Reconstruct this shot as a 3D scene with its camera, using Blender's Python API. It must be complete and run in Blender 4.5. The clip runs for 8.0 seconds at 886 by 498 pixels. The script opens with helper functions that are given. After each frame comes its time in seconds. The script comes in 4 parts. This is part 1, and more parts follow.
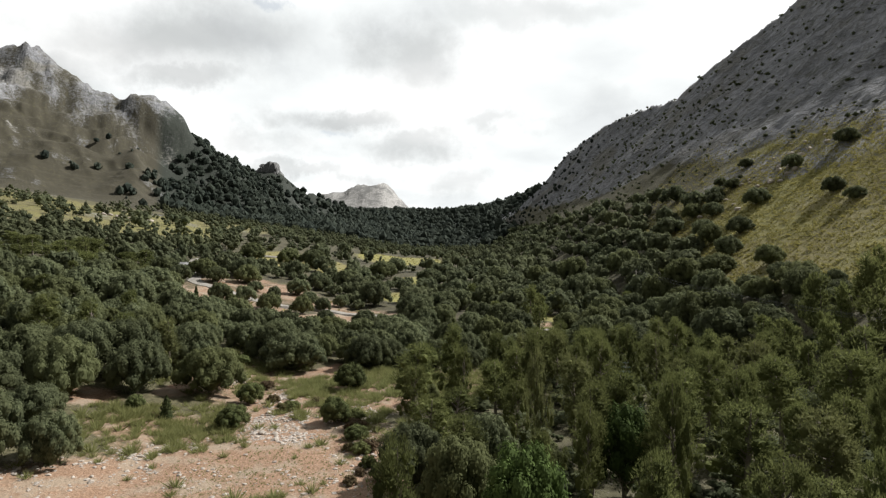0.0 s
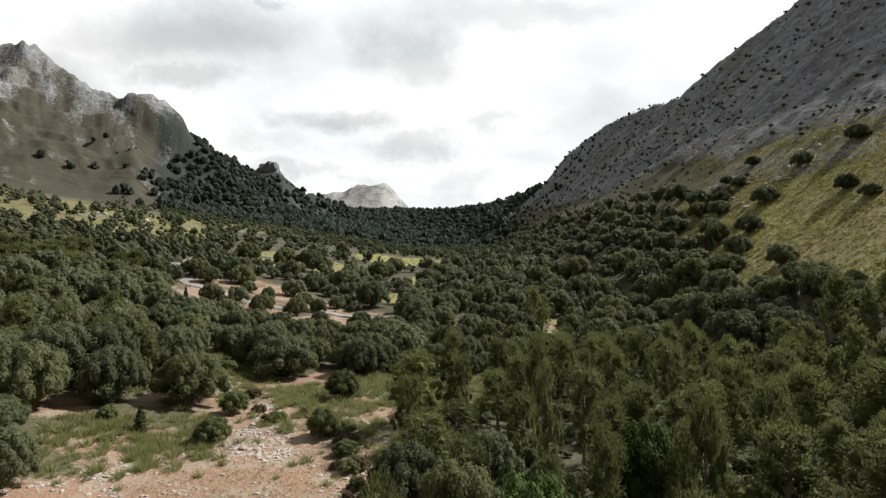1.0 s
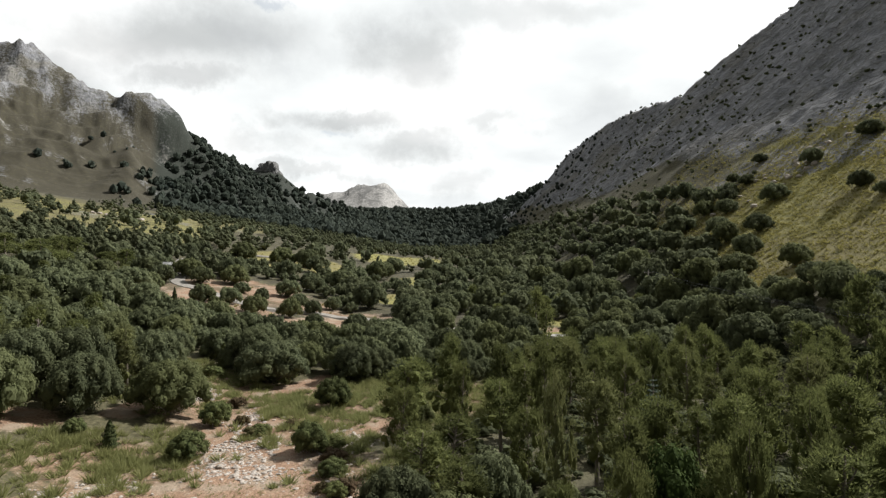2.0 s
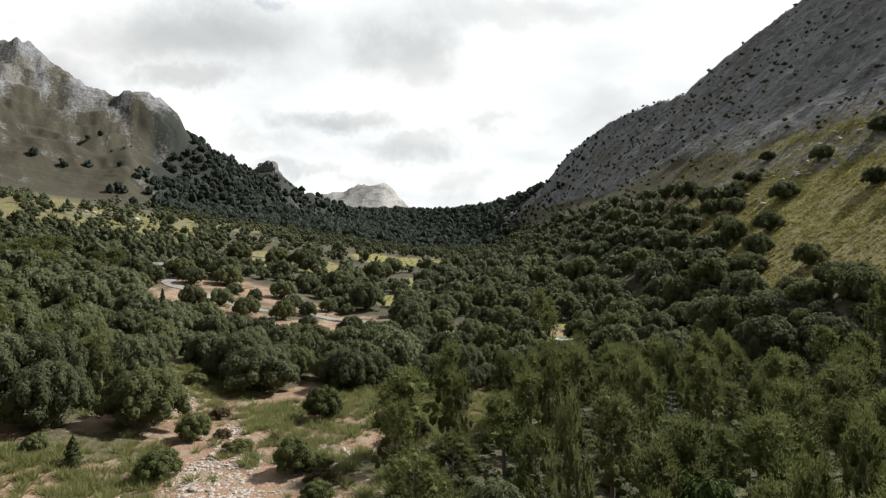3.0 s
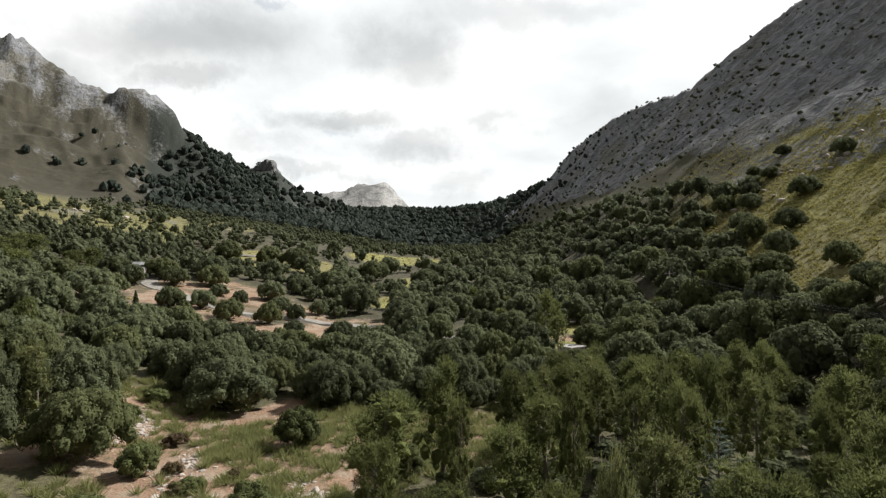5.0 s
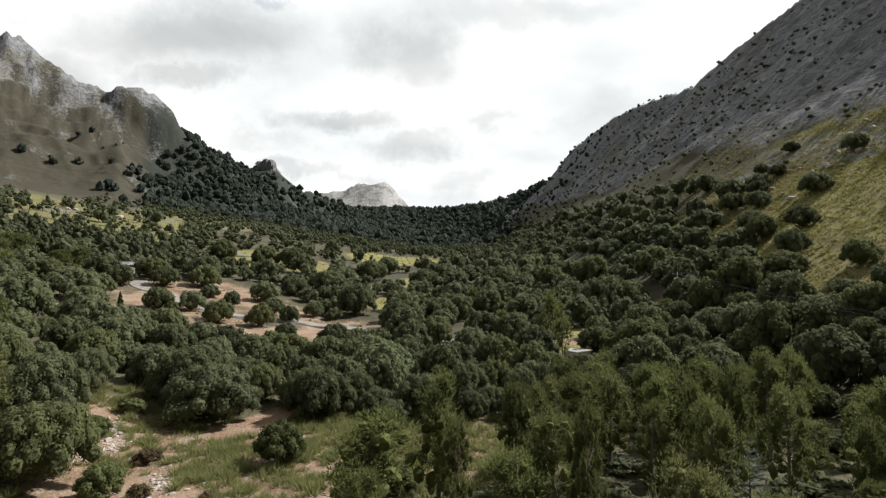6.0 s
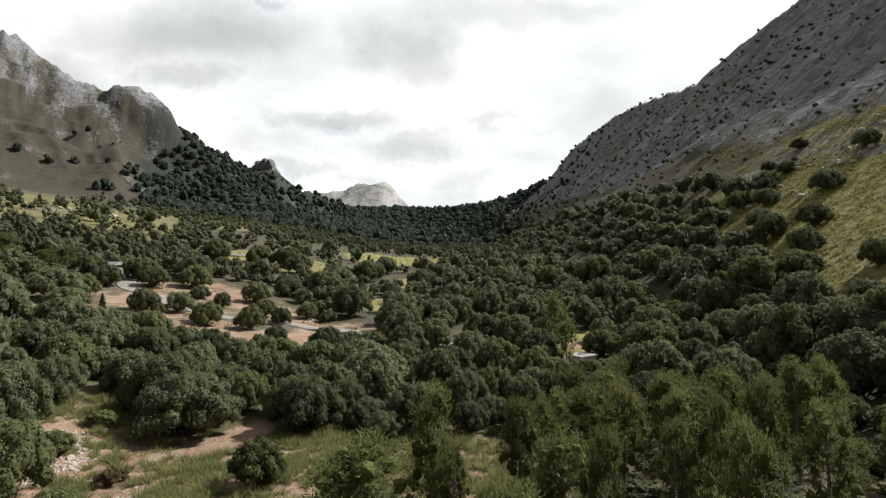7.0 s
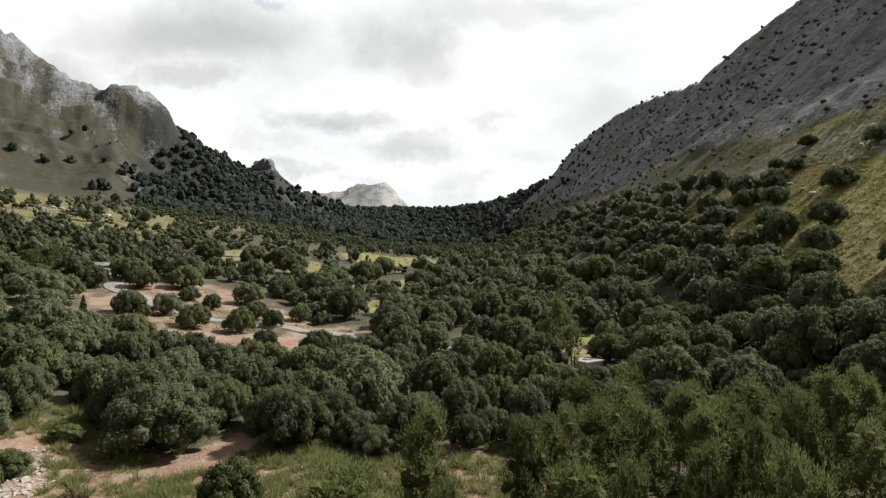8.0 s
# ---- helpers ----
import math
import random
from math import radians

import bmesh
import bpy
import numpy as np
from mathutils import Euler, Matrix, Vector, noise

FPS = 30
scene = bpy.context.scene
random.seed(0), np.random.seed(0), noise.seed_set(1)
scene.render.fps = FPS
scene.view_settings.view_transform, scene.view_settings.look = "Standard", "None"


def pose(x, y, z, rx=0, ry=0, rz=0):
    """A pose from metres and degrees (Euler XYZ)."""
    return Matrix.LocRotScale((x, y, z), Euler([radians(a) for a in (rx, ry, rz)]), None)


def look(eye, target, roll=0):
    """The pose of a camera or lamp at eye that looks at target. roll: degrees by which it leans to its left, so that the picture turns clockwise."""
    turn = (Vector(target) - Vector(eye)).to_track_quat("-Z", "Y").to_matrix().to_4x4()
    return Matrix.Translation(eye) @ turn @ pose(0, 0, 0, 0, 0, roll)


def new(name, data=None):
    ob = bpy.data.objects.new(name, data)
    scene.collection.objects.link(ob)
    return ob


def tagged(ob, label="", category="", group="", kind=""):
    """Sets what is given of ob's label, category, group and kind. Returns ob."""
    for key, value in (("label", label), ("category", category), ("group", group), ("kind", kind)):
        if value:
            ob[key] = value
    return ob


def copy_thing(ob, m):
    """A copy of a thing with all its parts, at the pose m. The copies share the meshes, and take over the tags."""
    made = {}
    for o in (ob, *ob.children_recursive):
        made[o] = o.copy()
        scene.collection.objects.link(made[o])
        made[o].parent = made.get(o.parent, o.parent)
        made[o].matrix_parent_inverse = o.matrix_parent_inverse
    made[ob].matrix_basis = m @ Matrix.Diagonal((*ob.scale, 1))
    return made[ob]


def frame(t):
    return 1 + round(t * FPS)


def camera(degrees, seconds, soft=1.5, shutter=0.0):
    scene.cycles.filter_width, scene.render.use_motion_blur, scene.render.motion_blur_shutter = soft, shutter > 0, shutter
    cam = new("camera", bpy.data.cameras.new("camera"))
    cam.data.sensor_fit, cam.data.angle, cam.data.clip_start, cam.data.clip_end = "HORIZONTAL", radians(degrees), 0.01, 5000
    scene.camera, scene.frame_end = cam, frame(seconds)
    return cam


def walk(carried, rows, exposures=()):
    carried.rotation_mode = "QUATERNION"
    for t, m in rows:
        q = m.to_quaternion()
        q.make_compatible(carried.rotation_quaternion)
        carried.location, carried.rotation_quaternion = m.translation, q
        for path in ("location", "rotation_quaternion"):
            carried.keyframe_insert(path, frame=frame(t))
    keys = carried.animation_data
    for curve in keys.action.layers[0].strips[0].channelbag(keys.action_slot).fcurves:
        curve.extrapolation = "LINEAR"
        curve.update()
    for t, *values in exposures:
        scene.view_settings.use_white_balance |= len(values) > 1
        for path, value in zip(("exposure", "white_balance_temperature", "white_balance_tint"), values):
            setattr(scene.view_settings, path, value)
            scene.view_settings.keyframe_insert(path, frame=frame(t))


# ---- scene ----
# ---------- camera and its path
cam = camera(76.2, 8.0, soft=1.3)
METRES, EYE, TILT, LEAN, TURN = 27.0, 12.5, 1.4, 0.0, 0.0
ROWS = [
    (0.0, 0.0, 0.0, 0.0, 0.0, 0.0, 0.0),
    (0.5, 0.0032, 0.0637, -0.002, 0.01, 0.01, 0.0),
    (1.0, 0.0067, 0.1273, -0.0037, 0.03, 0.01, 0.0),
    (1.5, 0.0102, 0.1909, -0.0056, 0.05, 0.01, 0.0),
    (3.0, 0.0191, 0.3811, -0.0101, 0.07, 0.03, -0.02),
    (3.5, 0.0218, 0.4437, -0.0115, 0.07, 0.02, -0.02),
    (4.0, 0.0248, 0.5055, -0.0128, 0.09, 0.01, -0.03),
    (4.5, 0.0278, 0.5671, -0.0142, 0.09, 0.0, -0.02),
    (6.0, 0.0385, 0.7504, -0.0184, 0.12, -0.02, -0.01),
    (6.5, 0.0435, 0.8125, -0.0201, 0.12, -0.02, 0.01),
    (7.0, 0.048, 0.8747, -0.0218, 0.12, -0.02, 0.01),
    (7.5, 0.0525, 0.9368, -0.0234, 0.12, -0.02, 0.03),
    (8.0, 0.0563, 0.998, -0.025, 0.12, 0.01, 0.03),
]
walk(cam, [(t, pose(0, 0, EYE, TILT, LEAN, TURN) @ pose(METRES * x, METRES * y, METRES * z, 90 + pitch, roll, yaw)) for t, x, y, z, yaw, pitch, roll in ROWS])

# ---------- sky, sun
SUN_EL, SUN_AZ = 45.0, 67.0  # degrees above the horizon, degrees clockwise from straight ahead (+y)
world = bpy.data.worlds.new("sky")
scene.world = world
world.use_nodes = True


def wire(tree, a, out, b, inp):
    tree.links.new(a.outputs[out], b.inputs[inp])


def node(tree, kind, **values):
    n = tree.nodes.new(kind)
    for key, value in values.items():
        setattr(n, key, value)
    return n


def ramp(tree, stops):
    n = tree.nodes.new("ShaderNodeValToRGB")
    e = n.color_ramp.elements
    e[0].position, e[0].color = stops[0][0], (*stops[0][1], 1)
    e[1].position, e[1].color = stops[-1][0], (*stops[-1][1], 1)
    for at, colour in stops[1:-1]:
        e.new(at).color = (*colour, 1)
    return n


def cloudy_sky():
    t = world.node_tree
    t.nodes.clear()
    out = node(t, "ShaderNodeOutputWorld")
    back = node(t, "ShaderNodeBackground")
    back.inputs["Strength"].default_value = 0.1
    sky = node(t, "ShaderNodeTexSky", sky_type="NISHITA", sun_disc=False, sun_elevation=radians(SUN_EL), sun_rotation=radians(SUN_AZ))
    where = node(t, "ShaderNodeTexCoord")
    parts = node(t, "ShaderNodeSeparateXYZ")
    wire(t, where, "Generated", parts, 0)
    # the cloud deck is flat: directions are laid onto a plane overhead
    lift = node(t, "ShaderNodeMath", operation="ADD")
    lift.inputs[1].default_value = 0.22
    top = node(t, "ShaderNodeMath", operation="MAXIMUM")
    top.inputs[1].default_value = 0.0
    wire(t, parts, "Z", top, 0)
    wire(t, top, 0, lift, 0)
    deck = node(t, "ShaderNodeCombineXYZ")
    for axis in "XY":
        div = node(t, "ShaderNodeMath", operation="DIVIDE")
        wire(t, parts, axis, div, 0)
        wire(t, lift, 0, div, 1)
        wire(t, div, 0, deck, axis)
    big = node(t, "ShaderNodeTexNoise")
    big.inputs["Scale"].default_value, big.inputs["Detail"].default_value, big.inputs["Roughness"].default_value = 2.0, 5, 0.48
    big.inputs["Distortion"].default_value = 0.15
    shift = node(t, "ShaderNodeMapping")
    shift.inputs["Location"].default_value = (3.7, 1.3, 0)
    wire(t, deck, 0, shift, 0)
    wire(t, shift, 0, big, "Vector")
    grey = ramp(t, [(0.3, (8.2, 8.5, 8.6)), (0.45, (9.4, 9.7, 9.7)), (0.55, (10.6, 10.8, 10.8)), (0.68, (12.2, 12.3, 12.2))])
    wire(t, big, "Fac", grey, 0)
    # grey cloud bellies and two thin spots over the valley: across, up (as slopes), half width, half height, depth
    ahead = node(t, "ShaderNodeMath", operation="MAXIMUM")
    ahead.inputs[1].default_value = 0.05
    wire(t, parts, "Y", ahead, 0)
    slope = node(t, "ShaderNodeCombineXYZ")
    for axis, source in (("X", "X"), ("Y", "Z")):
        div = node(t, "ShaderNodeMath", operation="DIVIDE")
        wire(t, parts, source, div, 0)
        wire(t, ahead, 0, div, 1)
        wire(t, div, 0, slope, axis)
    curl = node(t, "ShaderNodeTexNoise")
    curl.inputs["Scale"].default_value, curl.inputs["Detail"].default_value, curl.inputs["Roughness"].default_value = 6.0, 9, 0.64
    wire(t, where, "Generated", curl, "Vector")
    sway = node(t, "ShaderNodeVectorMath", operation="MULTIPLY_ADD")
    sway.inputs[1].default_value = (0.36, 0.2, 0)
    wire(t, curl, "Color", sway, 0)
    wire(t, slope, 0, sway, 2)

    def patch(cx, cy, rx, ry, depth):
        off = node(t, "ShaderNodeVectorMath", operation="SUBTRACT")
        off.inputs[1].default_value = (cx + 0.18, cy + 0.1, 0)
        wire(t, sway, 0, off, 0)
        size = node(t, "ShaderNodeVectorMath", operation="DIVIDE")
        size.inputs[1].default_value = (rx, ry, 1)
        wire(t, off, 0, size, 0)
        flat = node(t, "ShaderNodeVectorMath", operation="MULTIPLY")
        flat.inputs[1].default_value = (1, 1, 0)
        wire(t, size, 0, flat, 0)
        r = node(t, "ShaderNodeVectorMath", operation="LENGTH")
        wire(t, flat, 0, r, 0)
        soft = node(t, "ShaderNodeMapRange", interpolation_type="SMOOTHSTEP")
        for key, value in (("From Min", 1.5), ("From Max", 0.2), ("To Max", 0.74 * depth)):
            soft.inputs[key].default_value = value
        wire(t, r, "Value", soft, 0)
        return soft

    def pile(rows):
        total = None
        for row in rows:
            one = patch(*row)
            if total is None:
                total = one
            else:
                both = node(t, "ShaderNodeMath", operation="MAXIMUM")
                wire(t, total, 0, both, 0)
                wire(t, one, 0, both, 1)
                total = both
        return total

    bellies = pile([(-0.50, 0.40, 0.28, 0.06, 0.42), (-0.72, 0.34, 0.12, 0.05, 0.35), (-0.04, 0.375, 0.10, 0.075, 0.4), (-0.17, 0.265, 0.12, 0.024, 0.42), (-0.06, 0.208, 0.08, 0.03, 0.36), (0.08, 0.25, 0.1, 0.022, 0.3), (-0.34, 0.21, 0.1, 0.03, 0.3), (0.02, 0.155, 0.06, 0.035, 0.25), (0.15, 0.45, 0.22, 0.035, 0.26), (-0.24, 0.165, 0.13, 0.016, 0.3), (-0.46, 0.335, 0.13, 0.025, 0.4), (0.28, 0.28, 0.07, 0.03, 0.12)])
    thin_spots = pile([(-0.195, 0.236, 0.035, 0.008, 0.3), (-0.29, 0.462, 0.03, 0.012, 0.4)])
    shade = node(t, "ShaderNodeMath", operation="SUBTRACT")
    shade.inputs[0].default_value = 1.0
    wire(t, bellies, 0, shade, 1)
    greyed = node(t, "ShaderNodeVectorMath", operation="SCALE")
    wire(t, grey, 0, greyed, 0)
    wire(t, shade, 0, greyed, "Scale")
    mix = node(t, "ShaderNodeMix", data_type="RGBA")
    wire(t, thin_spots, 0, mix, 0)
    wire(t, greyed, 0, mix, 6)
    wire(t, sky, 0, mix, 7)
    # bright towards the valley's far end; overhead and behind, unseen sky dimmed for contrast
    thin = node(t, "ShaderNodeVectorMath", operation="DOT_PRODUCT")
    thin.inputs[1].default_value = (0.25, 0.95, -0.2)
    wire(t, where, "Generated", thin, 0)
    light = node(t, "ShaderNodeMapRange", interpolation_type="SMOOTHSTEP")
    for key, value in (("From Min", -0.5), ("From Max", 0.85), ("To Min", 0.2), ("To Max", 1.05)):
        light.inputs[key].default_value = value
    wire(t, thin, "Value", light, 0)
    dim = node(t, "ShaderNodeVectorMath", operation="SCALE")
    wire(t, mix, 2, dim, 0)
    wire(t, light, 0, dim, "Scale")
    wire(t, dim, 0, back, "Color")
    wire(t, back, 0, out, "Surface")


cloudy_sky()
sun = new("sun", bpy.data.lights.new("sun", "SUN"))
sun.data.energy, sun.data.angle, sun.data.color = 6.4, radians(2.0), (1.0, 0.975, 0.935)
sun.matrix_world = look(
    100 * Vector((math.sin(radians(SUN_AZ)) * math.cos(radians(SUN_EL)), math.cos(radians(SUN_AZ)) * math.cos(radians(SUN_EL)), math.sin(radians(SUN_EL)))), (0, 0, 0))
scene.view_settings.exposure = 0.0

# ---------- materials
def material(name, rough=0.8):
    m = bpy.data.materials.new(name)
    m.use_nodes = True
    t = m.node_tree
    bsdf = t.nodes["Principled BSDF"]
    bsdf.inputs["Roughness"].default_value = rough
    bsdf.inputs["Specular IOR Level"].default_value = 0.3
    return m, t, bsdf


def blend(t, fac, a, b, mode="MIX"):
    """Mix of two colours; each is a tuple or (node, output)."""
    n = node(t, "ShaderNodeMix", data_type="RGBA", blend_type=mode)
    for slot, value in ((0, fac), (6, a), (7, b)):
        if isinstance(value, tuple) and hasattr(value[0], "outputs"):
            t.links.new(value[0].outputs[value[1]], n.inputs[slot])
        elif isinstance(value, tuple):
            n.inputs[slot].default_value = (*value, 1)
        else:
            n.inputs[slot].default_value = value
    return (n, 2)


def speckle(t, scale, detail=4, rough=0.55, squash=None, source="Object"):
    where = node(t, "ShaderNodeTexCoord")
    n = node(t, "ShaderNodeTexNoise")
    n.inputs["Scale"].default_value, n.inputs["Detail"].default_value, n.inputs["Roughness"].default_value = scale, detail, rough
    if squash:
        mp = node(t, "ShaderNodeMapping")
        mp.inputs["Scale"].default_value = squash
        wire(t, where, source, mp, 0)
        wire(t, mp, 0, n, "Vector")
    else:
        wire(t, where, source, n, "Vector")
    return n


def stepped(t, source, lo, hi):
    """A soft step of a value, 0 at lo and 1 at hi."""
    n = node(t, "ShaderNodeMapRange", interpolation_type="SMOOTHSTEP")
    n.inputs["From Min"].default_value, n.inputs["From Max"].default_value = lo, hi
    t.links.new(source[0].outputs[source[1]], n.inputs[0])
    return (n, 0)


def sums(t, a, b, op="ADD"):
    n = node(t, "ShaderNodeMath", operation=op)
    for slot, value in enumerate((a, b)):
        if isinstance(value, tuple):
            t.links.new(value[0].outputs[value[1]], n.inputs[slot])
        else:
            n.inputs[slot].default_value = value
    return (n, 0)


def relief(t, bsdf, source, strength, distance):
    b = node(t, "ShaderNodeBump")
    b.inputs["Strength"].default_value, b.inputs["Distance"].default_value = strength, distance
    t.links.new(source[0].outputs[source[1]], b.inputs["Height"])
    t.links.new(b.outputs[0], bsdf.inputs["Normal"])


def leaf_material(name, dark, light, dry, glow, random_tree=True, dead=None, warm=(0.15, 0.16, 0.06)):
    """Leaves: each one and each tree a little different, with light passing through the blade."""
    m, t, bsdf = material(name, 0.85)
    bsdf.inputs["Specular IOR Level"].default_value = 0.08
    geo = node(t, "ShaderNodeNewGeometry")
    info = node(t, "ShaderNodeObjectInfo")
    c = blend(t, (geo, "Random Per Island"), dark, light)
    big = speckle(t, 0.055 if not random_tree else 0.5, 2)
    wide = stepped(t, (big, "Fac"), 0.35, 0.65)
    c = blend(t, sums(t, wide, 0.55, "MULTIPLY"), c, dry)
    if random_tree:
        shade = node(t, "ShaderNodeMapRange")
        shade.inputs["To Min"].default_value, shade.inputs["To Max"].default_value = 0.72, 1.3
        wire(t, info, "Random", shade, 0)
        grey = node(t, "ShaderNodeCombineColor")
        for k in range(3):
            wire(t, shade, 0, grey, k)
        c = blend(t, 1.0, c, (grey, 0), "MULTIPLY")
        hue = sums(t, sums(t, (info, "Random"), 7.31, "MULTIPLY"), 1.0, "FRACT")
        c = blend(t, sums(t, stepped(t, hue, 0.45, 1.0), 0.5, "MULTIPLY"), c, warm)
        if dead:
            c = blend(t, sums(t, stepped(t, (info, "Random"), 0.85, 1.0), 0.3, "MULTIPLY"), c, dead)
    t.links.new(c[0].outputs[c[1]], bsdf.inputs["Base Color"])
    through_leaf = node(t, "ShaderNodeBsdfTranslucent")
    t.links.new(c[0].outputs[c[1]], through_leaf.inputs["Color"])
    mix = node(t, "ShaderNodeMixShader")
    mix.inputs[0].default_value = glow
    wire(t, bsdf, 0, mix, 1)
    wire(t, through_leaf, 0, mix, 2)
    wire(t, mix, 0, t.nodes["Material Output"], "Surface")
    return m


OAK_LEAF = leaf_material("oak_leaf", (0.072, 0.087, 0.05), (0.182, 0.203, 0.112), (0.152, 0.163, 0.082), 0.45)
PINE_LEAF = leaf_material("pine_needle", (0.068, 0.084, 0.032), (0.195, 0.216, 0.08), (0.15, 0.16, 0.058), 0.45, True, (0.13, 0.11, 0.072))
BUSH_LEAF = leaf_material("bush_leaf", (0.06, 0.078, 0.03), (0.13, 0.15, 0.062), (0.12, 0.125, 0.05), 0.22)
CONIFER_LEAF = leaf_material("cypress_leaf", (0.035, 0.048, 0.02), (0.085, 0.1, 0.042), (0.07, 0.08, 0.032), 0.15)
# dark mountain trees, tinted blue for haze and darkened further for missing sun
HAZED_SLOPE_LEAF = leaf_material("hazed_slope_leaf", (0.03, 0.04, 0.034), (0.062, 0.076, 0.06), (0.055, 0.065, 0.048), 0.3, False)
GREEN_LEAF = leaf_material("green_leaf", (0.045, 0.072, 0.022), (0.105, 0.155, 0.045), (0.09, 0.125, 0.04), 0.2)
FAR_LEAF = leaf_material("far_leaf", (0.07, 0.085, 0.05), (0.178, 0.198, 0.112), (0.15, 0.16, 0.085), 0.45, False)
FIR_LEAF = leaf_material("fir_needle", (0.06, 0.085, 0.07), (0.13, 0.16, 0.14), (0.1, 0.125, 0.1), 0.2)
FAR_PINE = leaf_material("far_needle", (0.055, 0.066, 0.04), (0.125, 0.138, 0.078), (0.11, 0.115, 0.06), 0.3, False)
DRY_LEAF = leaf_material("dry_leaf", (0.075, 0.052, 0.032), (0.15, 0.105, 0.065), (0.12, 0.1, 0.055), 0.25)
TUSSOCK = leaf_material("tussock_blade", (0.17, 0.187, 0.076), (0.3, 0.312, 0.135), (0.26, 0.262, 0.11), 0.45, False)
STRAW = leaf_material("straw_blade", (0.21, 0.2, 0.068), (0.37, 0.335, 0.12), (0.3, 0.265, 0.09), 0.35, False)


def bark():
    m, t, bsdf = material("bark", 0.9)
    n = speckle(t, 3.0, 5, 0.6, (4, 4, 0.8))
    c = blend(t, (n, "Fac"), (0.10, 0.082, 0.066), (0.25, 0.215, 0.18))
    t.links.new(c[0].outputs[c[1]], bsdf.inputs["Base Color"])
    relief(t, bsdf, (n, "Fac"), 0.6, 0.03)
    return m


BARK = bark()


def ground_material():
    """Soil, red earth, limestone and dry grass, laid out by the attribute 'cover' (earth, rock, straw) and broken up by noise."""
    m, t, bsdf = material("hillside", 0.92)
    att = node(t, "ShaderNodeAttribute", attribute_name="cover")
    rgb = node(t, "ShaderNodeSeparateColor")
    wire(t, att, "Color", rgb, 0)
    fine, mid, wide = speckle(t, 2.6, 5, 0.65), speckle(t, 0.45, 5, 0.6), speckle(t, 0.035, 4, 0.55)
    tiny = speckle(t, 9.0, 4, 0.7)

    def ragged(channel, lo, hi, amount):
        v = sums(t, (rgb, channel), sums(t, sums(t, (mid, "Fac"), 0.5, "SUBTRACT"), amount, "MULTIPLY"))
        v = sums(t, v, sums(t, sums(t, (fine, "Fac"), 0.5, "SUBTRACT"), amount * 0.8, "MULTIPLY"))
        return stepped(t, v, lo, hi)

    soil = blend(t, stepped(t, (fine, "Fac"), 0.35, 0.65), (0.072, 0.066, 0.034), (0.122, 0.11, 0.06))
    soil = blend(t, stepped(t, (wide, "Fac"), 0.42, 0.62), soil, (0.1, 0.092, 0.052))
    # darker ground under thick woods; on the left slope, cloud shade painted in
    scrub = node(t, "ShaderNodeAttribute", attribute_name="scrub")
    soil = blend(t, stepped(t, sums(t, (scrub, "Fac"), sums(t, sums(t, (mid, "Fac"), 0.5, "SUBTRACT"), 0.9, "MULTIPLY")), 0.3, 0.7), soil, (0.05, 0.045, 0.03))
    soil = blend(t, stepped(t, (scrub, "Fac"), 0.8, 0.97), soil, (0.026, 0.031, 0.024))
    soil = blend(t, sums(t, stepped(t, (fine, "Fac"), 0.61, 0.7), sums(t, stepped(t, (wide, "Fac"), 0.4, 0.6), 0.8, "MULTIPLY"), "MULTIPLY"), soil, (0.24, 0.23, 0.21))
    straw = blend(t, stepped(t, (fine, "Fac"), 0.36, 0.62), (0.168, 0.162, 0.05), (0.275, 0.25, 0.082))
    straw = blend(t, stepped(t, (wide, "Fac"), 0.45, 0.6), straw, (0.2, 0.175, 0.072))
    straw = blend(t, sums(t, stepped(t, (mid, "Fac"), 0.5, 0.66), 0.7, "MULTIPLY"), straw, (0.105, 0.106, 0.044))
    earth = blend(t, stepped(t, (tiny, "Fac"), 0.38, 0.62), (0.205, 0.123, 0.078), (0.335, 0.222, 0.148))
    earth = blend(t, sums(t, stepped(t, (mid, "Fac"), 0.45, 0.65), 0.75, "MULTIPLY"), earth, (0.31, 0.255, 0.19))
    earth = blend(t, stepped(t, (fine, "Fac"), 0.60, 0.72), earth, (0.42, 0.385, 0.34))
    seams = speckle(t, 0.2, 9, 0.62, (1.0, 1.0, 0.8))
    # limestone grey with the blue of distance haze mixed into it
    rock = blend(t, stepped(t, (seams, "Fac"), 0.36, 0.62), (0.17, 0.174, 0.188), (0.28, 0.283, 0.298))
    rock = blend(t, stepped(t, (fine, "Fac"), 0.56, 0.76), rock, (0.32, 0.315, 0.31))
    rock = blend(t, sums(t, stepped(t, (mid, "Fac"), 0.52, 0.66), 0.55, "MULTIPLY"), rock, (0.125, 0.122, 0.095))
    rock = blend(t, sums(t, stepped(t, (wide, "Fac"), 0.5, 0.66), 0.55, "MULTIPLY"), rock, (0.17, 0.152, 0.105))
    pocket = speckle(t, 0.17, 4, 0.65)
    rock = blend(t, sums(t, stepped(t, (pocket, "Fac"), 0.57, 0.64), 0.7, "MULTIPLY"), rock, (0.075, 0.078, 0.06))
    c = blend(t, ragged("Blue", 0.35, 0.65, 0.9), soil, straw)
    bend = node(t, "ShaderNodeTexCoord")
    warp = node(t, "ShaderNodeVectorMath", operation="MULTIPLY_ADD")
    wire(t, speckle(t, 0.12, 3), "Color", warp, 0)
    warp.inputs[1].default_value = (14, 14, 14)
    wire(t, bend, "Object", warp, 2)
    blocks = node(t, "ShaderNodeTexVoronoi", feature="DISTANCE_TO_EDGE")
    blocks.inputs["Scale"].default_value = 0.2
    wire(t, warp, 0, blocks, "Vector")
